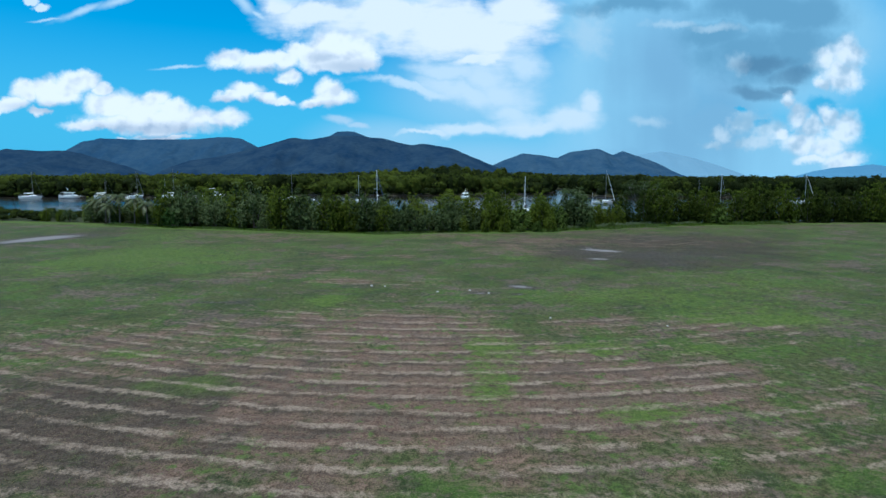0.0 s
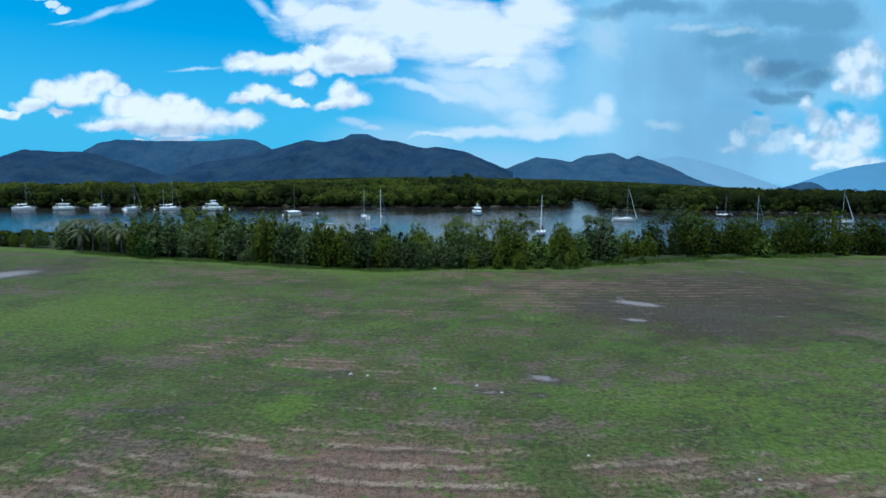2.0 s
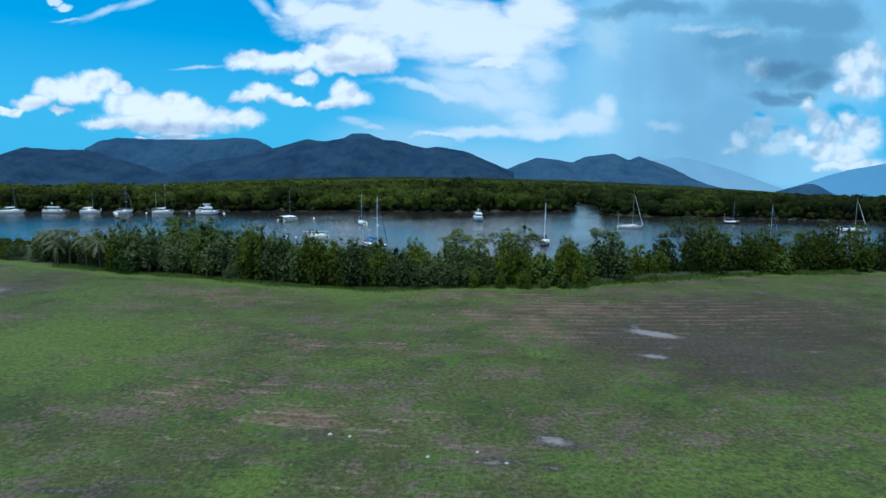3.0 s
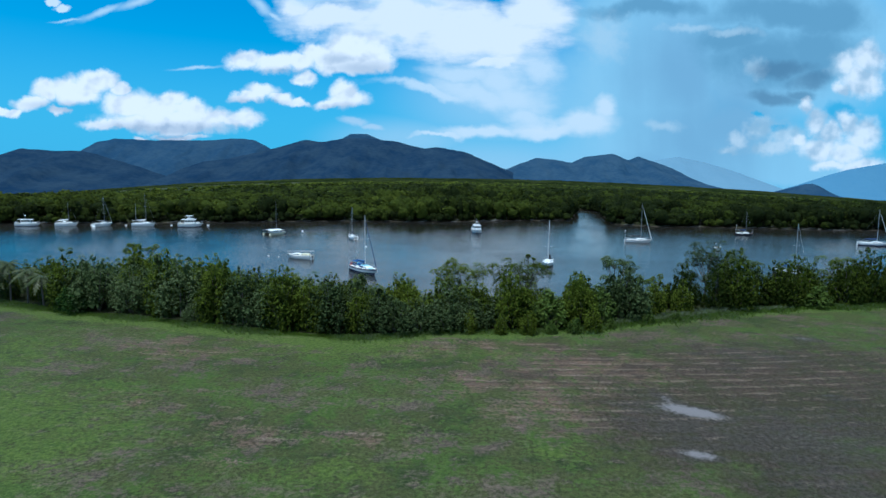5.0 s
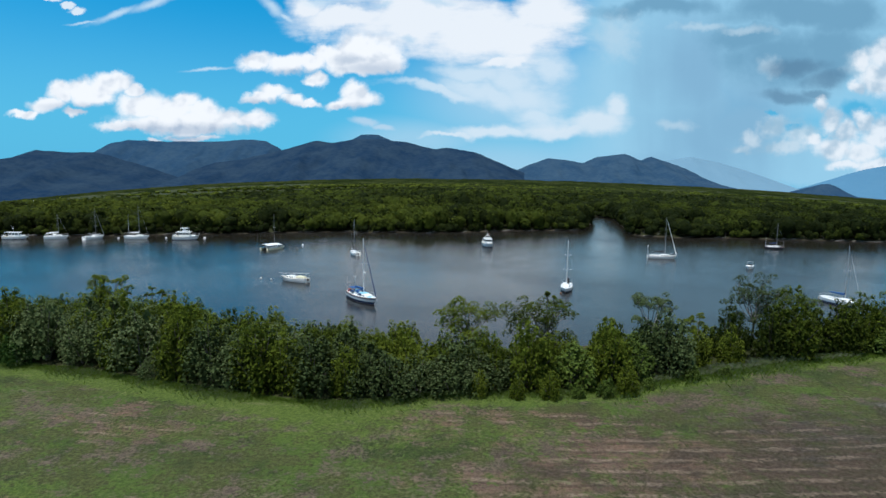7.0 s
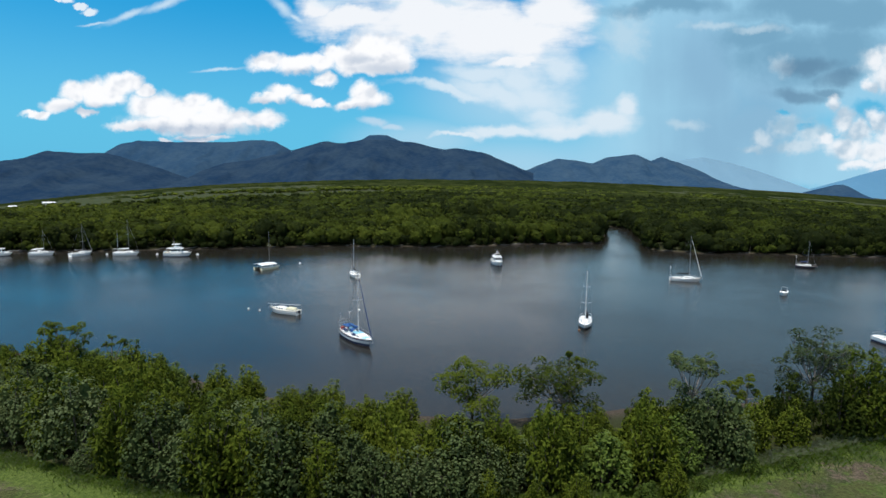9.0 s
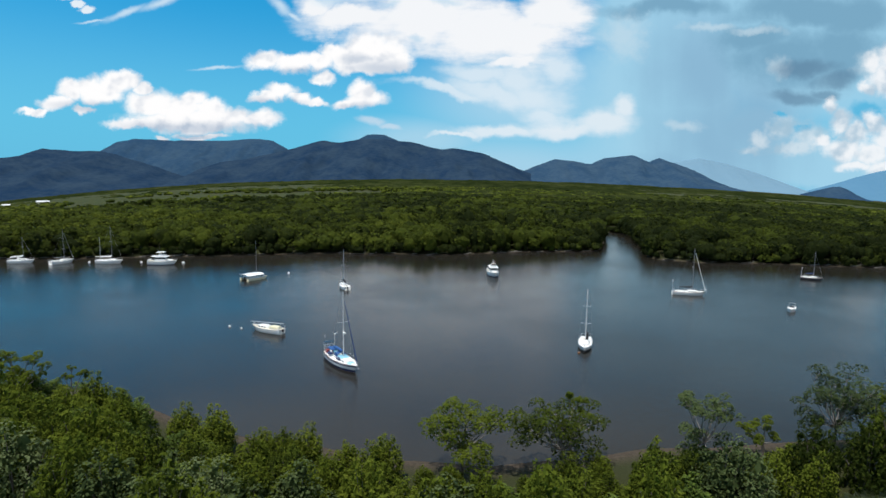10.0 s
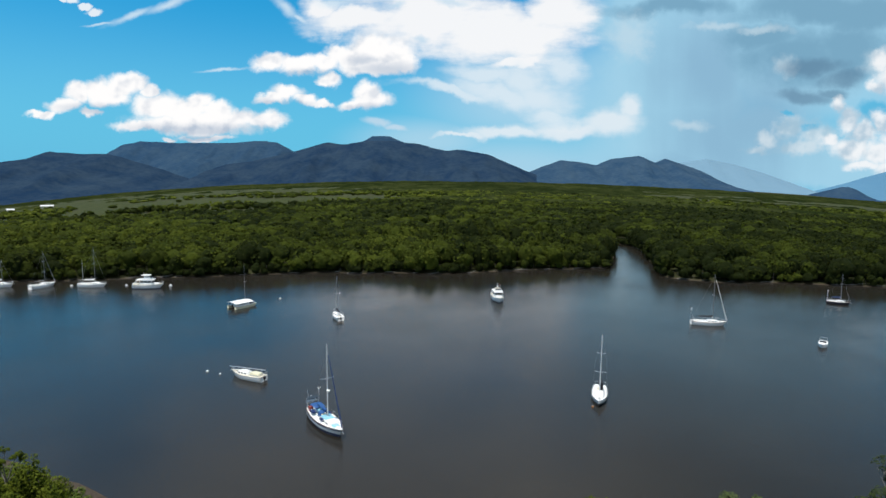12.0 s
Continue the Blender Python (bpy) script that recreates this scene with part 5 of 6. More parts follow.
def rail_parts(t, L, B, fb, stern, full):
    """Bow and stern rails, posts and lifelines."""
    pts = []
    for side in (1, -1):
        line = []
        for s in (0.02, 0.2, 0.4, 0.6, 0.8, 0.97):
            b = beam_at(s, B, stern, full) - 0.08
            z = fb * (1 + 0.30 * (s - 0.4) ** 2 * 2.2)
            x = L * (s - 0.5)
            part("stanchion", rod((x, side * b, z - 0.04), (x, side * b, z + 0.6), 0.018, n=5), M_ALU, t)
            line.append((x, side * b, z + 0.6))
        pts.append(line)
        part("lifeline", rods(line, 0.012), M_ALU, t)
    part("pulpit", rods([pts[0][-1], (L * 0.5 + 0.1, 0, pts[0][-1][2] + 0.05), pts[1][-1]], 0.02), M_ALU, t)
    part("pushpit", rods([pts[0][0], (-L * 0.5 + 0.05, 0, pts[0][0][2]), pts[1][0]], 0.02), M_ALU, t)


def outboard(t, x, z):
    e = part("outboard_motor", [block(x - 0.35, x + 0.05, -0.18, 0.18, z + 0.1, z + 0.55, 0.8), rod((x - 0.15, 0, z + 0.15), (x - 0.2, 0, -0.3), 0.07)], M_BLACK, t, "dark outboard motor")
    return e


def sailboat(label, m, L=10.0, B=3.1, fb=1.0, mast=12.0, hull=None, deck=None, stripe=None, cover=None, jib=None, spreaders=1, cabin=True, mizzen=0.0,
             motor=False, stern=0.7, full=2.3, gear=False, dodger=None, radar=False, rails=True, group="moored yachts", spar=None, step=0.10):
    """A moored sloop or ketch: hull, deck, coachroof, rig with furled sails and deck gear."""
    t = thing("sailing_yacht", label, "yacht", m, group)
    part("hull", hull_mesh(L, B, fb, stern, full), hull or M_WHITE, t, smooth=True)
    part("deck", deck_mesh(L, B, fb, stern, full), deck or M_WHITE, t)
    part("toe_rail", band_mesh(L, B, fb, 0.93, 1.03, stern, full, grow=0.025), M_WOOD if gear else M_WHITE, t)
    if stripe:
        part("waterline_stripe", band_mesh(L, B, fb, 0.02, 0.32, stern, full), stripe, t)
    if stripe and gear:
        part("sheer_stripe", band_mesh(L, B, fb, 0.74, 0.86, stern, full), stripe, t)
    z = fb * 1.02
    if cabin:
        roof = part("coachroof", [block(-L * 0.08, L * 0.25, -B * 0.29, B * 0.29, z - 0.06, z + 0.42, 0.86), block(-L * 0.02, L * 0.15, -B * 0.22, B * 0.22, z + 0.4, z + 0.5, 0.9)], M_WHITE, t)
        for sd in (1, -1):
            for k in range(3):
                x = -L * 0.04 + k * L * 0.09
                part("window", block(x, x + L * 0.06, sd * B * 0.275 - 0.03, sd * B * 0.275 + 0.03, z + 0.12, z + 0.27, 0.95), M_GLASS, roof)
        part("hatch", block(L * 0.28, L * 0.28 + 0.5, -0.25, 0.25, z + 0.0, z + 0.12), M_GLASS, t)
    cock = part("cockpit", [block(-L * 0.42, -L * 0.1, -B * 0.24, -B * 0.17, z - 0.06, z + 0.22, 0.95), block(-L * 0.42, -L * 0.1, B * 0.17, B * 0.24, z - 0.06, z + 0.22, 0.95)], M_WHITE, t)
    part("cockpit_floor", block(-L * 0.42, -L * 0.1, -B * 0.165, B * 0.165, z - 0.05, z + 0.06, 0.98), M_CREAM, cock)
    xm = L * step
    if mast:
        ms = part("mast", rod((xm, 0, z), (xm - 0.15, 0, z + mast), 0.075 if spar else 0.10, 0.05 if spar else 0.07, 8), spar or M_MAST, t)
        for k in range(spreaders):
            h = z + mast * (0.55 if spreaders == 1 else (0.36, 0.68)[k])
            w = B * (0.34 if k == 0 else 0.26)
            part("spreader", [rod((xm - 0.02, 0, h), (xm - 0.2, w, h + 0.1), 0.035), rod((xm - 0.02, 0, h), (xm - 0.2, -w, h + 0.1), 0.035)], M_ALU, ms)
        if radar:
            part("radar_dome", ball((xm + 0.28, 0, z + mast * 0.40), 0.30, 0.6), M_WHITE, ms, "white radar dome", smooth=True)
        bz = z + 1.15
        part("boom", rod((xm - 0.1, 0, bz), (-L * 0.32, 0, bz + 0.05), 0.06), M_ALU, t)
        if cover:
            part("sail_cover", [rod((xm - 0.05, 0, bz + 0.55), (xm - 0.5, 0, bz + 0.22), 0.10, 0.20, 8), rod((xm - 0.4, 0, bz + 0.2), (-L * 0.3, 0, bz + 0.12), 0.26, 0.13, 8)], cover, t, "folded sail under its cover")
        tip, bow = (xm - 0.14, 0, z + mast * 0.97), (L * 0.49, 0, fb * 1.2)
        part("forestay", rod(bow, tip, 0.014, n=5), M_ALU, t)
        if jib:
            part("furled_jib", rod((bow[0] - 0.1, 0, bow[2] + 0.4), tuple(0.9 * a + 0.1 * b for a, b in zip(tip, bow)), 0.11, 0.05, 8), jib, t, "rolled headsail on the forestay")
        part("backstay", rod((-L * 0.49, 0, fb), tip, 0.010, n=5), M_GREYSPAR, t)
        for sd in (1, -1):
            part("shroud", rods([(xm - 0.2, sd * B * 0.45, z), (xm - 0.2, sd * B * 0.34, z + mast * 0.55), tip], 0.009), M_GREYSPAR, t)
    if mizzen:
        xz = -L * 0.34
        part("mizzen_mast", rod((xz, 0, z), (xz, 0, z + mizzen), 0.07, 0.045, 8), M_ALU, t)
        part("mizzen_boom", [rod((xz, 0, z + 1.2), (-L * 0.55, 0, z + 1.2), 0.05)], M_ALU, t)
    if dodger:
        hood = [(-L * 0.13, y, z + 0.4 + h) for y, h in ((-B * 0.26, 0), (-B * 0.22, 0.5), (0, 0.62), (B * 0.22, 0.5), (B * 0.26, 0))]
        back = [(x + L * 0.09, y * 0.9, zz - 0.12) for x, y, zz in hood]
        V = hood + back + [(x, y * 0.94, zz - 0.05) for x, y, zz in hood]
        F = [(i, i + 1, i + 6, i + 5) for i in range(4)] + [(i + 10, i + 11, i + 1, i) for i in range(4)]
        part("dodger", (V, F), dodger, t, "canvas spray hood")
        part("awning", [block(-L * 0.40, -L * 0.2, -B * 0.27, B * 0.27, z + 1.05, z + 1.13, 0.95)], dodger, t, "canvas cockpit awning")
        for k in (0.39, 0.21):
            for sd in (1, -1):
                part("awning_post", rod((-L * k, sd * B * 0.25, z), (-L * k, sd * B * 0.25, z + 1.06), 0.02), M_ALU, t)
    if gear:
        part("stern_arch", rods([(-L * 0.47, -B * 0.3, z), (-L * 0.49, -B * 0.3, z + 1.7), (-L * 0.49, B * 0.3, z + 1.7), (-L * 0.47, B * 0.3, z)], 0.03), M_ALU, t)
        part("solar_panel", block(-L * 0.53, -L * 0.44, -B * 0.3, B * 0.3, z + 1.72, z + 1.77, 1.0, 0.02), M_GLASS, t)
        wg = part("wind_generator", [rod((-L * 0.48, B * 0.33, z), (-L * 0.48, B * 0.33, z + 2.9), 0.03), ball((-L * 0.48, B * 0.33, z + 2.95), 0.13)], M_WHITE, t)
        for k in range(3):
            a = 2.1 * k + 0.5
            part("blade", rod((-L * 0.48 + 0.12, B * 0.33, z + 2.95), (-L * 0.48 + 0.14, B * 0.33 + 0.55 * math.cos(a), z + 2.95 + 0.55 * math.sin(a)), 0.04, 0.015), M_WHITE, wg)
        part("fender", [rod((-L * 0.25, B * 0.47, 0.25), (-L * 0.25, B * 0.47, 0.75), 0.11, n=8)], M_BLUE, t)
    if motor:
        outboard(t, -L * 0.5, fb * 0.5)
    if rails:
        rail_parts(t, L, B, fb, stern, full)
    part("anchor", [rod((L * 0.5, 0, fb * 1.12), (L * 0.5 + 0.25, 0, fb * 0.9), 0.03), rod((L * 0.5 + 0.25, -0.14, fb * 0.86), (L * 0.5 + 0.25, 0.14, fb * 0.86), 0.03)], M_ALU, t)
    return t


def motor_cruiser(label, m, L=11.0, B=3.8, fb=1.3, flybridge=True, canopy=None, flag=None):
    """A motor cruiser: flared hull, wheelhouse with windows, flybridge and mast."""
    t = thing("motor_cruiser", label, "motor boat", m, "moored motor boats")
    part("hull", hull_mesh(L, B, fb, 0.88, 2.6, 0.13), M_WHITE, t, smooth=True)
    part("deck", deck_mesh(L, B, fb, 0.88, 2.6), M_CREAM, t)
    part("waterline_stripe", band_mesh(L, B, fb, 0.02, 0.16, 0.88, 2.6, 0.13), M_NAVY, t)
    part("rub_rail", band_mesh(L, B, fb, 0.9, 1.02, 0.88, 2.6, 0.13, 0.03), M_WHITE, t)
    z = fb
    house = part("wheelhouse", block(-L * 0.26, L * 0.18, -B * 0.37, B * 0.37, z - 0.05, z + 1.55, 0.86, 0.08), M_WHITE, t)
    for sd in (1, -1):
        for k in range(3):
            x = -L * 0.22 + k * L * 0.125
            part("window", block(x, x + L * 0.1, sd * B * 0.355 - 0.04, sd * B * 0.355 + 0.04, z + 0.75, z + 1.22, 0.97), M_GLASS, house)
    for k in (-1, 0, 1):
        part("windscreen", block(L * 0.165, L * 0.178, k * B * 0.2 - B * 0.085, k * B * 0.2 + B * 0.085, z + 0.75, z + 1.25, 0.95, 0.02), M_GLASS, house)
    part("cabin_top", block(L * 0.16, L * 0.36, -B * 0.27, B * 0.27, z - 0.05, z + 0.45, 0.8), M_WHITE, t)
    part("roof", block(-L * 0.38, L * 0.2, -B * 0.40, B * 0.40, z + 1.55, z + 1.66, 0.98, 0.05), M_WHITE, t)
    for sd in (1, -1):
        part("roof_post", rod((-L * 0.37, sd * B * 0.36, z), (-L * 0.37, sd * B * 0.36, z + 1.56), 0.035), M_ALU, t)
    part("aft_bulwark", [block(-L * 0.49, -L * 0.46, -B * 0.4, B * 0.4, z - 0.1, z + 0.5, 0.98)], M_WHITE, t)
    if flybridge:
        fly = part("flybridge", [block(-L * 0.14, L * 0.12, -B * 0.30, B * 0.30, z + 1.64, z + 2.3, 0.92)], M_WHITE, t)
        part("fly_screen", block(L * 0.10, L * 0.115, -B * 0.26, B * 0.26, z + 2.2, z + 2.55, 0.95, 0.02), M_GLASS, fly)
        part("helm_seat", block(-L * 0.1, -L * 0.04, -B * 0.2, B * 0.2, z + 2.25, z + 2.6), canopy or M_CREAM, fly)
    part("mast", rod((-L * 0.10, 0, z + 2.2), (-L * 0.16, 0, z + 4.0), 0.04), M_ALU, t)
    part("radar_dome", ball((-L * 0.10, 0, z + 3.0), 0.28, 0.6), M_WHITE, t, "white radar dome", smooth=True)
    if canopy:
        part("canopy", block(-L * 0.2, L * 0.08, -B * 0.32, B * 0.32, z + 3.0, z + 3.1, 0.94), canopy, t)
        for x in (-L * 0.18, L * 0.06):
            for sd in (1, -1):
                part("canopy_post", rod((x, sd * B * 0.28, z + 1.6), (x, sd * B * 0.28, z + 3.02), 0.025), M_ALU, t)
    if flag:
        fs = part("flagstaff", rod((-L * 0.3, B * 0.3, z + 1.6), (-L * 0.33, B * 0.3, z + 3.2), 0.025), M_ALU, t)
        part("flag", block(-L * 0.33 - 0.6, -L * 0.33, B * 0.3 - 0.02, B * 0.3 + 0.02, z + 2.6, z + 3.15, 1.0, 0.02), flag, fs, "limp red flag")
    rail_parts(t, L, B, fb, 0.88, 2.6)
    return t


def catamaran(label, m, L=8.5, B=4.6, mast=9.0):
    """A catamaran with two hulls, a bridge deck and a broad flat white canopy."""
    t = thing("catamaran", label, "catamaran", m, "moored yachts")
    for sd in (1, -1):
        h = part("hull", [([(x, y + sd * B * 0.38, z) for x, y, z in hull_mesh(L, 1.1, 0.7, 0.75, 2.2)[0]], hull_mesh(L, 1.1, 0.7, 0.75, 2.2)[1])], M_YELLOW, t, "buff-coloured slim hull", smooth=True)
        part("hull_deck", [([(x, y + sd * B * 0.38, z) for x, y, z in deck_mesh(L, 1.1, 0.7, 0.75, 2.2)[0]], deck_mesh(L, 1.1, 0.7, 0.75, 2.2)[1])], M_WHITE, h)
    part("bridge_deck", block(-L * 0.42, L * 0.2, -B * 0.38, B * 0.38, 0.55, 0.95, 0.98), M_WHITE, t)
    cab = part("cabin", block(-L * 0.15, L * 0.22, -B * 0.3, B * 0.3, 0.9, 1.75, 0.82), M_WHITE, t)
    for sd in (1, -1):
        part("window", block(-L * 0.08, L * 0.14, sd * B * 0.275 - 0.04, sd * B * 0.275 + 0.04, 1.2, 1.5, 0.95), M_GLASS, cab)
    V = []
    for i in range(9):  # arched cloth, lower at the sides, with a hem
        u = i / 4 - 1
        for x in (-L * 0.54, -L * 0.2, L * 0.12, L * 0.30):
            V.append((x, u * B * 0.52, 1.95 - 0.38 * u * u - 0.10 * (x > L * 0.2)))
    F = [(4 * i + j, 4 * i + j + 1, 4 * i + j + 5, 4 * i + j + 4) for i in range(8) for j in range(3)]
    part("canopy", [(V + [(x, y, z - 0.05) for x, y, z in V], F + [tuple(36 + q for q in f[::-1]) for f in F])], M_WHITE, t, "broad arched white awning", smooth=True)
    for x in (-L * 0.46, -L * 0.1):
        for sd in (1, -1):
            part("canopy_post", rod((x, sd * B * 0.4, 0.8), (x, sd * B * 0.4, 2.0), 0.03), M_ALU, t)
    ms = part("mast", rod((L * 0.12, 0, 1.7), (L * 0.11, 0, 1.7 + mast), 0.06, 0.04, 8), M_GREYSPAR, t)
    part("spreader", [rod((L * 0.12, -0.7, 1.7 + mast * 0.55), (L * 0.12, 0.7, 1.7 + mast * 0.55), 0.03)], M_ALU, ms)
    part("crossbeam", rod((L * 0.44, -B * 0.38, 0.75), (L * 0.44, B * 0.38, 0.75), 0.07), M_ALU, t)
    part("trampoline", block(L * 0.2, L * 0.43, -B * 0.3, B * 0.3, 0.72, 0.75, 1.0, 0.02), M_BLACK, t)
    outboard(t, -L * 0.45, 0.5)
    return t


def lowered_mast_boat(label, m, L=7.6, B=2.5, fb=0.9):
    """A small yacht with its mast laid along the deck."""
    t = sailboat(label, m, L, B, fb, 0, None, M_CREAM, None, None, None, 0, True, motor=True, rails=False)
    z = fb
    part("crutch", [rod((x, -0.3, z), (x, 0, z + h), 0.025) for x, h in ((-L * 0.44, 1.25), (L * 0.42, 0.8))] + [rod((x, 0.3, z), (x, 0, z + h), 0.025) for x, h in ((-L * 0.44, 1.25), (L * 0.42, 0.8))], M_ALU, t)
    part("canvas_cover", block(-L * 0.42, -L * 0.12, -B * 0.28, B * 0.28, z + 0.2, z + 0.55, 0.8, 0.15), M_YELLOW, t, "buff canvas over the cockpit")
    part("lowered_mast", rod((-L * 0.56, 0, z + 1.32), (L * 0.56, 0, z + 0.75), 0.07, 0.06, 8), M_ALU, t, "mast laid flat along the deck")
    part("stern_rail", rods([(-L * 0.48, -B * 0.33, z), (-L * 0.5, -B * 0.33, z + 0.75), (-L * 0.5, B * 0.33, z + 0.75), (-L * 0.48, B * 0.33, z)], 0.022), M_ALU, t)
    part("bow_rail", rods([(L * 0.3, -B * 0.25, z), (L * 0.36, -B * 0.2, z + 0.6), (L * 0.5, 0, z + 0.7), (L * 0.36, B * 0.2, z + 0.6), (L * 0.3, B * 0.25, z)], 0.02), M_ALU, t)
    return t


def small_boat(label, m, L=4.8, B=2.0):
    """An open runabout with a small arch and outboard."""
    t = thing("runabout", label, "small boat", m, "moored motor boats")
    part("hull", hull_mesh(L, B, 0.75, 0.85, 2.4), M_WHITE, t, smooth=True)
    part("foredeck", block(L * 0.0, L * 0.3, -B * 0.30, B * 0.30, 0.68, 0.95, 0.8), M_WHITE, t)
    part("deck", deck_mesh(L, B, 0.75, 0.85, 2.4), M_WHITE, t)
    part("windscreen", block(-L * 0.03, 0.03, -B * 0.32, B * 0.32, 0.8, 1.25, 0.9, 0.02), M_GLASS, t)
    part("arch", rods([(-L * 0.2, -B * 0.36, 0.7), (-L * 0.2, -B * 0.34, 1.9), (-L * 0.2, B * 0.34, 1.9), (-L * 0.2, B * 0.36, 0.7)], 0.03), M_ALU, t)
    part("seat", block(-L * 0.3, -L * 0.15, -B * 0.28, B * 0.28, 0.7, 1.0), M_NAVY, t)
    outboard(t, -L * 0.5, 0.4)
    return t


def afloat(x, y, heading, heel=0.0):
    """A pose on the water; heading: degrees from +x (to the right) towards +y (away)."""
    return pose(x, y, WATER_Z, heel, 0, heading)


sloop = sailboat("white sloop with blue covers, crowded stern and wind generator", afloat(-20.0, 163.4, -51), 11.2, 3.3, 1.15, 11.8, M_WHITE, M_WHITE, M_NAVY, M_BLUE, M_NAVY, 1, True, 0, False, 0.6, 2.2, True, M_BLUE, True, step=0.04)
part("foredeck_cover", block(2.6, 4.0, -0.62, 0.62, 1.2, 1.32, 0.85, 0.2), M_CYAN, sloop, "pale blue cloth on the foredeck")
part("roof_cover", block(-0.6, 1.4, -0.8, 0.8, 1.66, 1.74, 0.9, 0.1), M_CYAN, sloop, "pale blue cloth over the coachroof")
part("deck_locker", [block(-4.9, -4.3, -1.0, -0.3, 1.15, 1.75), block(-4.7, -4.2, 0.2, 0.9, 1.15, 1.6)], M_RED, sloop, "stowed gear on the stern deck")
part("stern_frame", rods([(-5.2, -0.9, 1.2), (-5.4, -0.9, 2.3), (-5.4, 0.9, 2.3), (-5.2, 0.9, 1.2)], 0.04) + [block(-5.75, -5.2, -0.8, 0.8, 2.3, 2.36, 0.95, 0.05)], M_ALU, sloop, "steel stern frame with a grey panel on top")
part("side_cloth", block(-3.4, -2.2, -1.35, -0.75, 1.5, 1.75), M_NAVY, sloop, "navy cloth along the cockpit rail")
part("deck_cloth", [block(-1.6, -0.4, 0.5, 1.15, 1.55, 1.75, 0.8, 0.2), block(-0.2, 0.9, -1.15, -0.7, 1.3, 1.6, 0.8, 0.2)], M_NAVY, sloop, "rumpled navy cloth beside the coachroof")
part("stowed_bundle", [block(-2.9, -1.9, -0.5, 0.1, 1.75, 2.05, 0.7, 0.25), block(-3.9, -3.2, 0.1, 0.8, 1.3, 1.8, 0.75, 0.2)], M_CYAN, sloop, "pale blue bundles in the cockpit")
ring = [(-6.0, 0.75 * math.cos(a), 2.35 + 0.55 * math.sin(a)) for a in [2 * math.pi * i / 14 for i in range(15)]]
part("stern_hoop", rods(ring, 0.06) + [rod((-5.4, 0, 2.3), (-6.0, 0, 2.35), 0.05)], M_ALU, sloop, "grey hoop slung behind the stern frame")
part("whip_aerial", rod((-5.1, -0.8, 1.3), (-5.3, -0.85, 4.4), 0.02, 0.01), M_MAST, sloop)
lowered_mast_boat("small white yacht with its mast lowered", afloat(-40.2, 182.8, 158), 8.0, 2.7)
slim = sailboat("slim white sloop with a black sail cover", afloat(24.2, 179.6, -102), 8.8, 2.8, 0.9, 10.5, M_WHITE, M_WHITE, M_DARKHULL, M_BLACK, None, 2, True, 0, False, 0.66, 2.2, step=0.0)
part("stowed_sail", block(-2.2, -0.2, 0.06, 0.56, 1.5, 2.6, 0.7, 0.15), M_BLACK, slim, "stowed mainsail under a black cover")
sailboat("white cruising sloop with a rolled headsail and wind generator", afloat(63.2, 235.8, -6), 9.0, 3.0, 0.92, 12.6, M_WHITE, M_WHITE, None, M_BLACK, M_WHITE, 1, True, 0, False, 0.72, 2.3, True, spar=M_GREYSPAR)
sailboat("small white sloop with an outboard motor", afloat(-34.8, 230.2, 118), 7.0, 2.6, 0.85, 10.2, M_WHITE, M_WHITE, None, M_BLACK, None, 1, True, 0, True, spar=M_ALU)
catamaran("buff-hulled catamaran under a broad white awning", afloat(-64.6, 239.8, 60), 7.4, 4.3, 10.0)
motor_cruiser("white flybridge cruiser with a red flag", afloat(8.2, 258.4, -82), 9.0, 3.6, 1.3, True, None, M_RED)
motor_cruiser("large white motor cruiser with dark windows by the far bank", afloat(-104.6, 261.2, 8), 9.4, 3.6, 1.3, True, M_WHITE, None)
sailboat("white ketch with two masts near the far bank", afloat(-123.2, 260.6, 6), 8.8, 3.1, 1.05, 11.8, M_WHITE, M_WHITE, None, M_WHITE, None, 1, True, 8.0, spar=M_GREYSPAR)
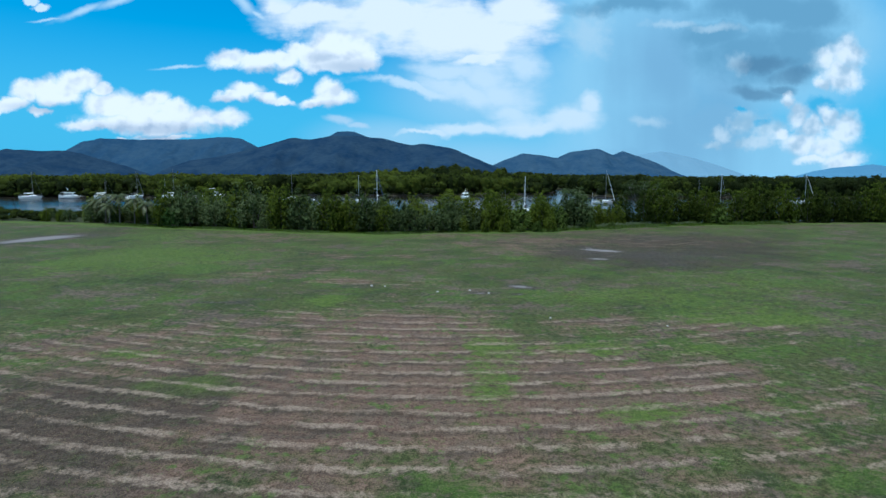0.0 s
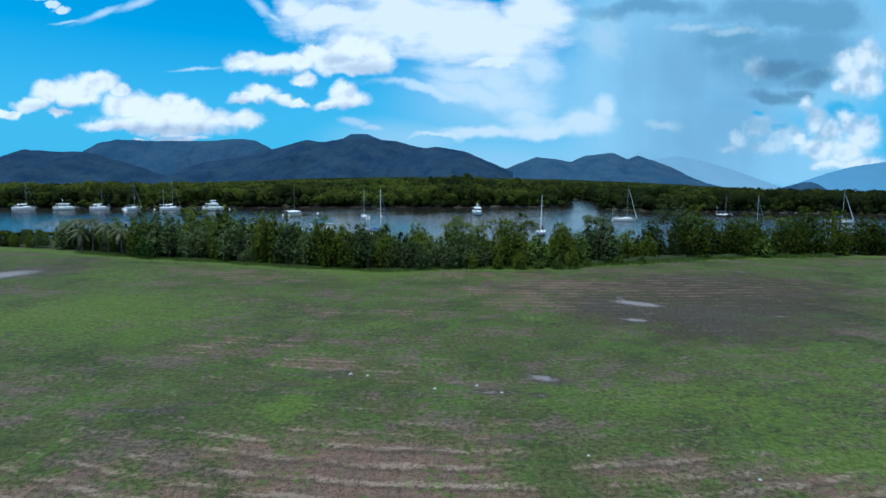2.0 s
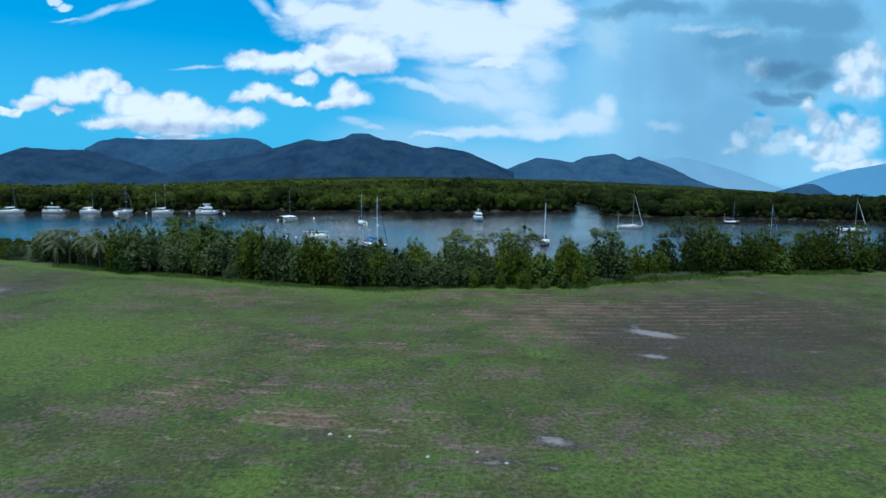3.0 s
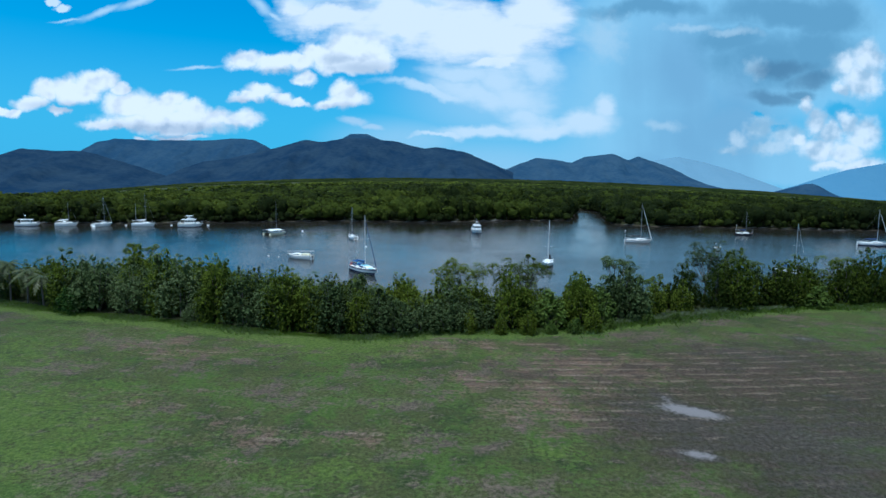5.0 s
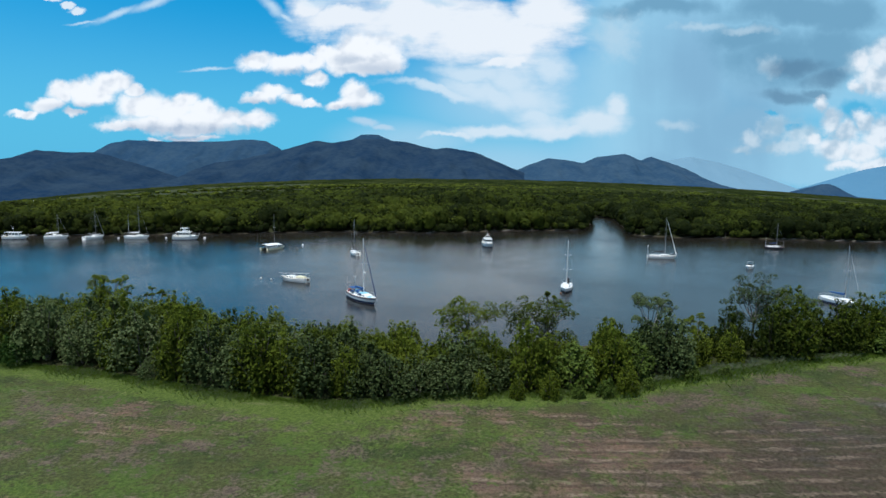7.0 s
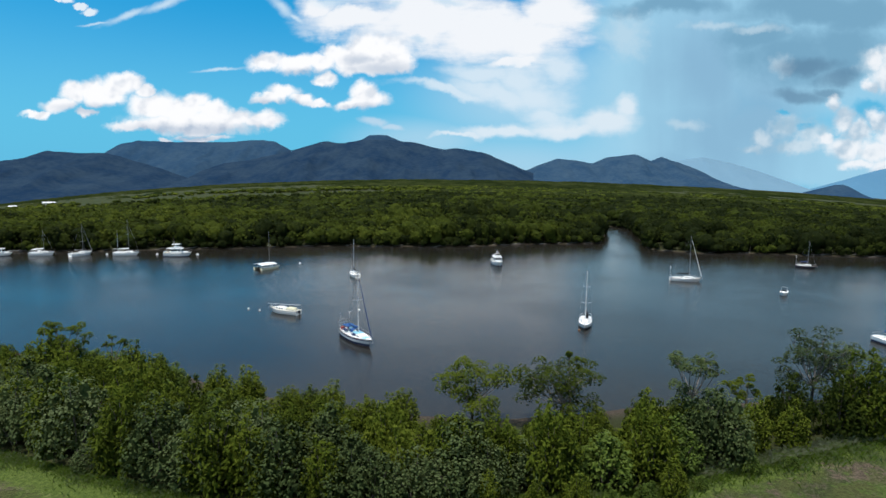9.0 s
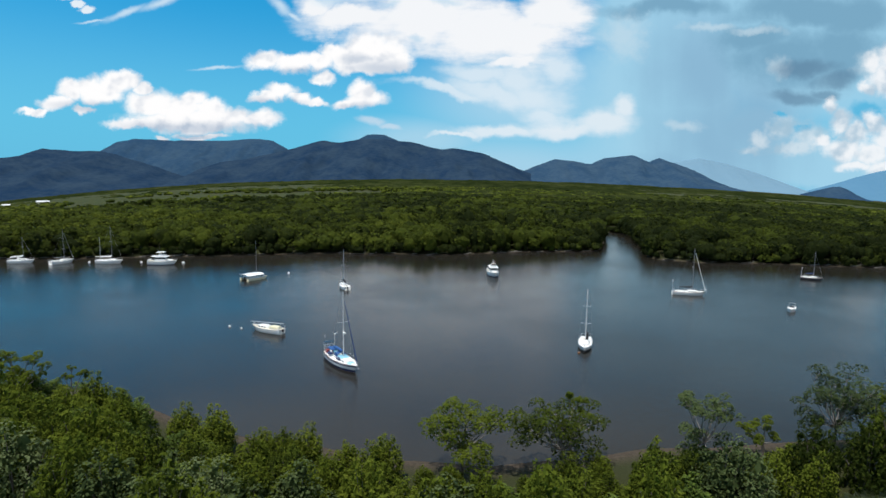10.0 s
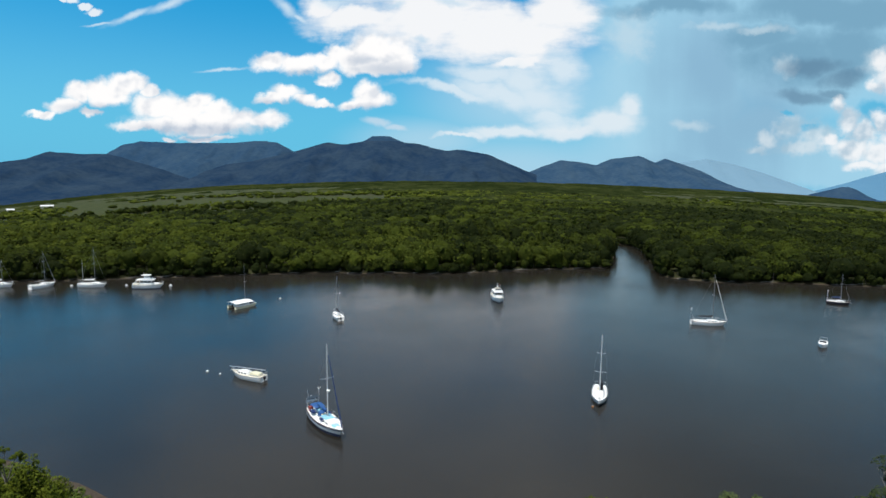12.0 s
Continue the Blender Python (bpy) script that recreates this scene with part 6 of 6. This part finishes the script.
sailboat("white yacht seen stern on near the mangroves", afloat(-137.8, 257.4, 68), 8.0, 3.0, 1.05, 10.6, M_WHITE, M_WHITE, None, None, M_GREYSPAR, 2, True, spar=M_GREYSPAR)
sailboat("low white yacht moored by the far bank", afloat(-151.2, 256.0, 14), 8.0, 2.8, 1.0, 8.0, M_WHITE, M_WHITE, None, M_WHITE, None, 1, True, 0, False, 0.7, 2.3, False, M_WHITE, spar=M_GREYSPAR)
motor_cruiser("low white cruiser moored off the far mangroves", afloat(-164.0, 252.5, 10), 8.6, 3.0, 1.0, False, None, None)
sailboat("white yacht with a bare mast well up the river", afloat(-178.0, 248.0, 12), 9.0, 3.0, 1.05, 10.5, M_WHITE, M_WHITE, None, M_WHITE, None, 1, True, spar=M_GREYSPAR)
sailboat("dark-hulled small yacht with a white deck", afloat(114.2, 268.0, -28), 6.2, 2.4, 0.75, 8.8, M_DARKHULL, M_WHITE, None, M_NAVY, None, 1, True, 0, False, 0.7, 2.3, True, spar=M_GREYSPAR)
small_boat("small white runabout with a light arch", afloat(82.8, 218.4, -122))
sailboat("white sloop half hidden behind riverside trees", afloat(80.0, 170.5, -70), 9.0, 2.9, 0.95, 11.5, M_WHITE, M_WHITE, M_NAVY, M_BLUE, None, 1, True, 0, False, 0.65, spar=M_ALU)
sailboat("white yacht moored well down the river", afloat(145.0, 239.0, -20), 9.4, 3.0, 1.0, 11.5, M_WHITE, M_WHITE, M_NAVY, M_NAVY, M_WHITE, 1, True, spar=M_ALU)


def buoy(x, y, r, mat, label):
    t = thing("mooring_buoy", label, "buoy", afloat(x, y, 0), "mooring buoys")
    part("float", ball((0, 0, r * 0.3), r, 0.9), mat, t, smooth=True)
    part("ring", rod((0, 0, r), (0, 0, r * 1.5), r * 0.18), M_ALU, t)


for x, y, r in ((-49.2, 185.4, 0.26), (-46.2, 184.3, 0.22), (-57.6, 251.2, 0.36), (-143.4, 259.0, 0.4), (-130.6, 260.8, 0.4), (-113.9, 264.0, 0.4), (-99.6, 265.4, 0.5)):
    buoy(x, y, r, M_WHITE, "white round mooring buoy floating on the river")
buoy(22.3, 175.4, 0.24, M_WOOD, "small dull brown mooring buoy by a yacht's bow")
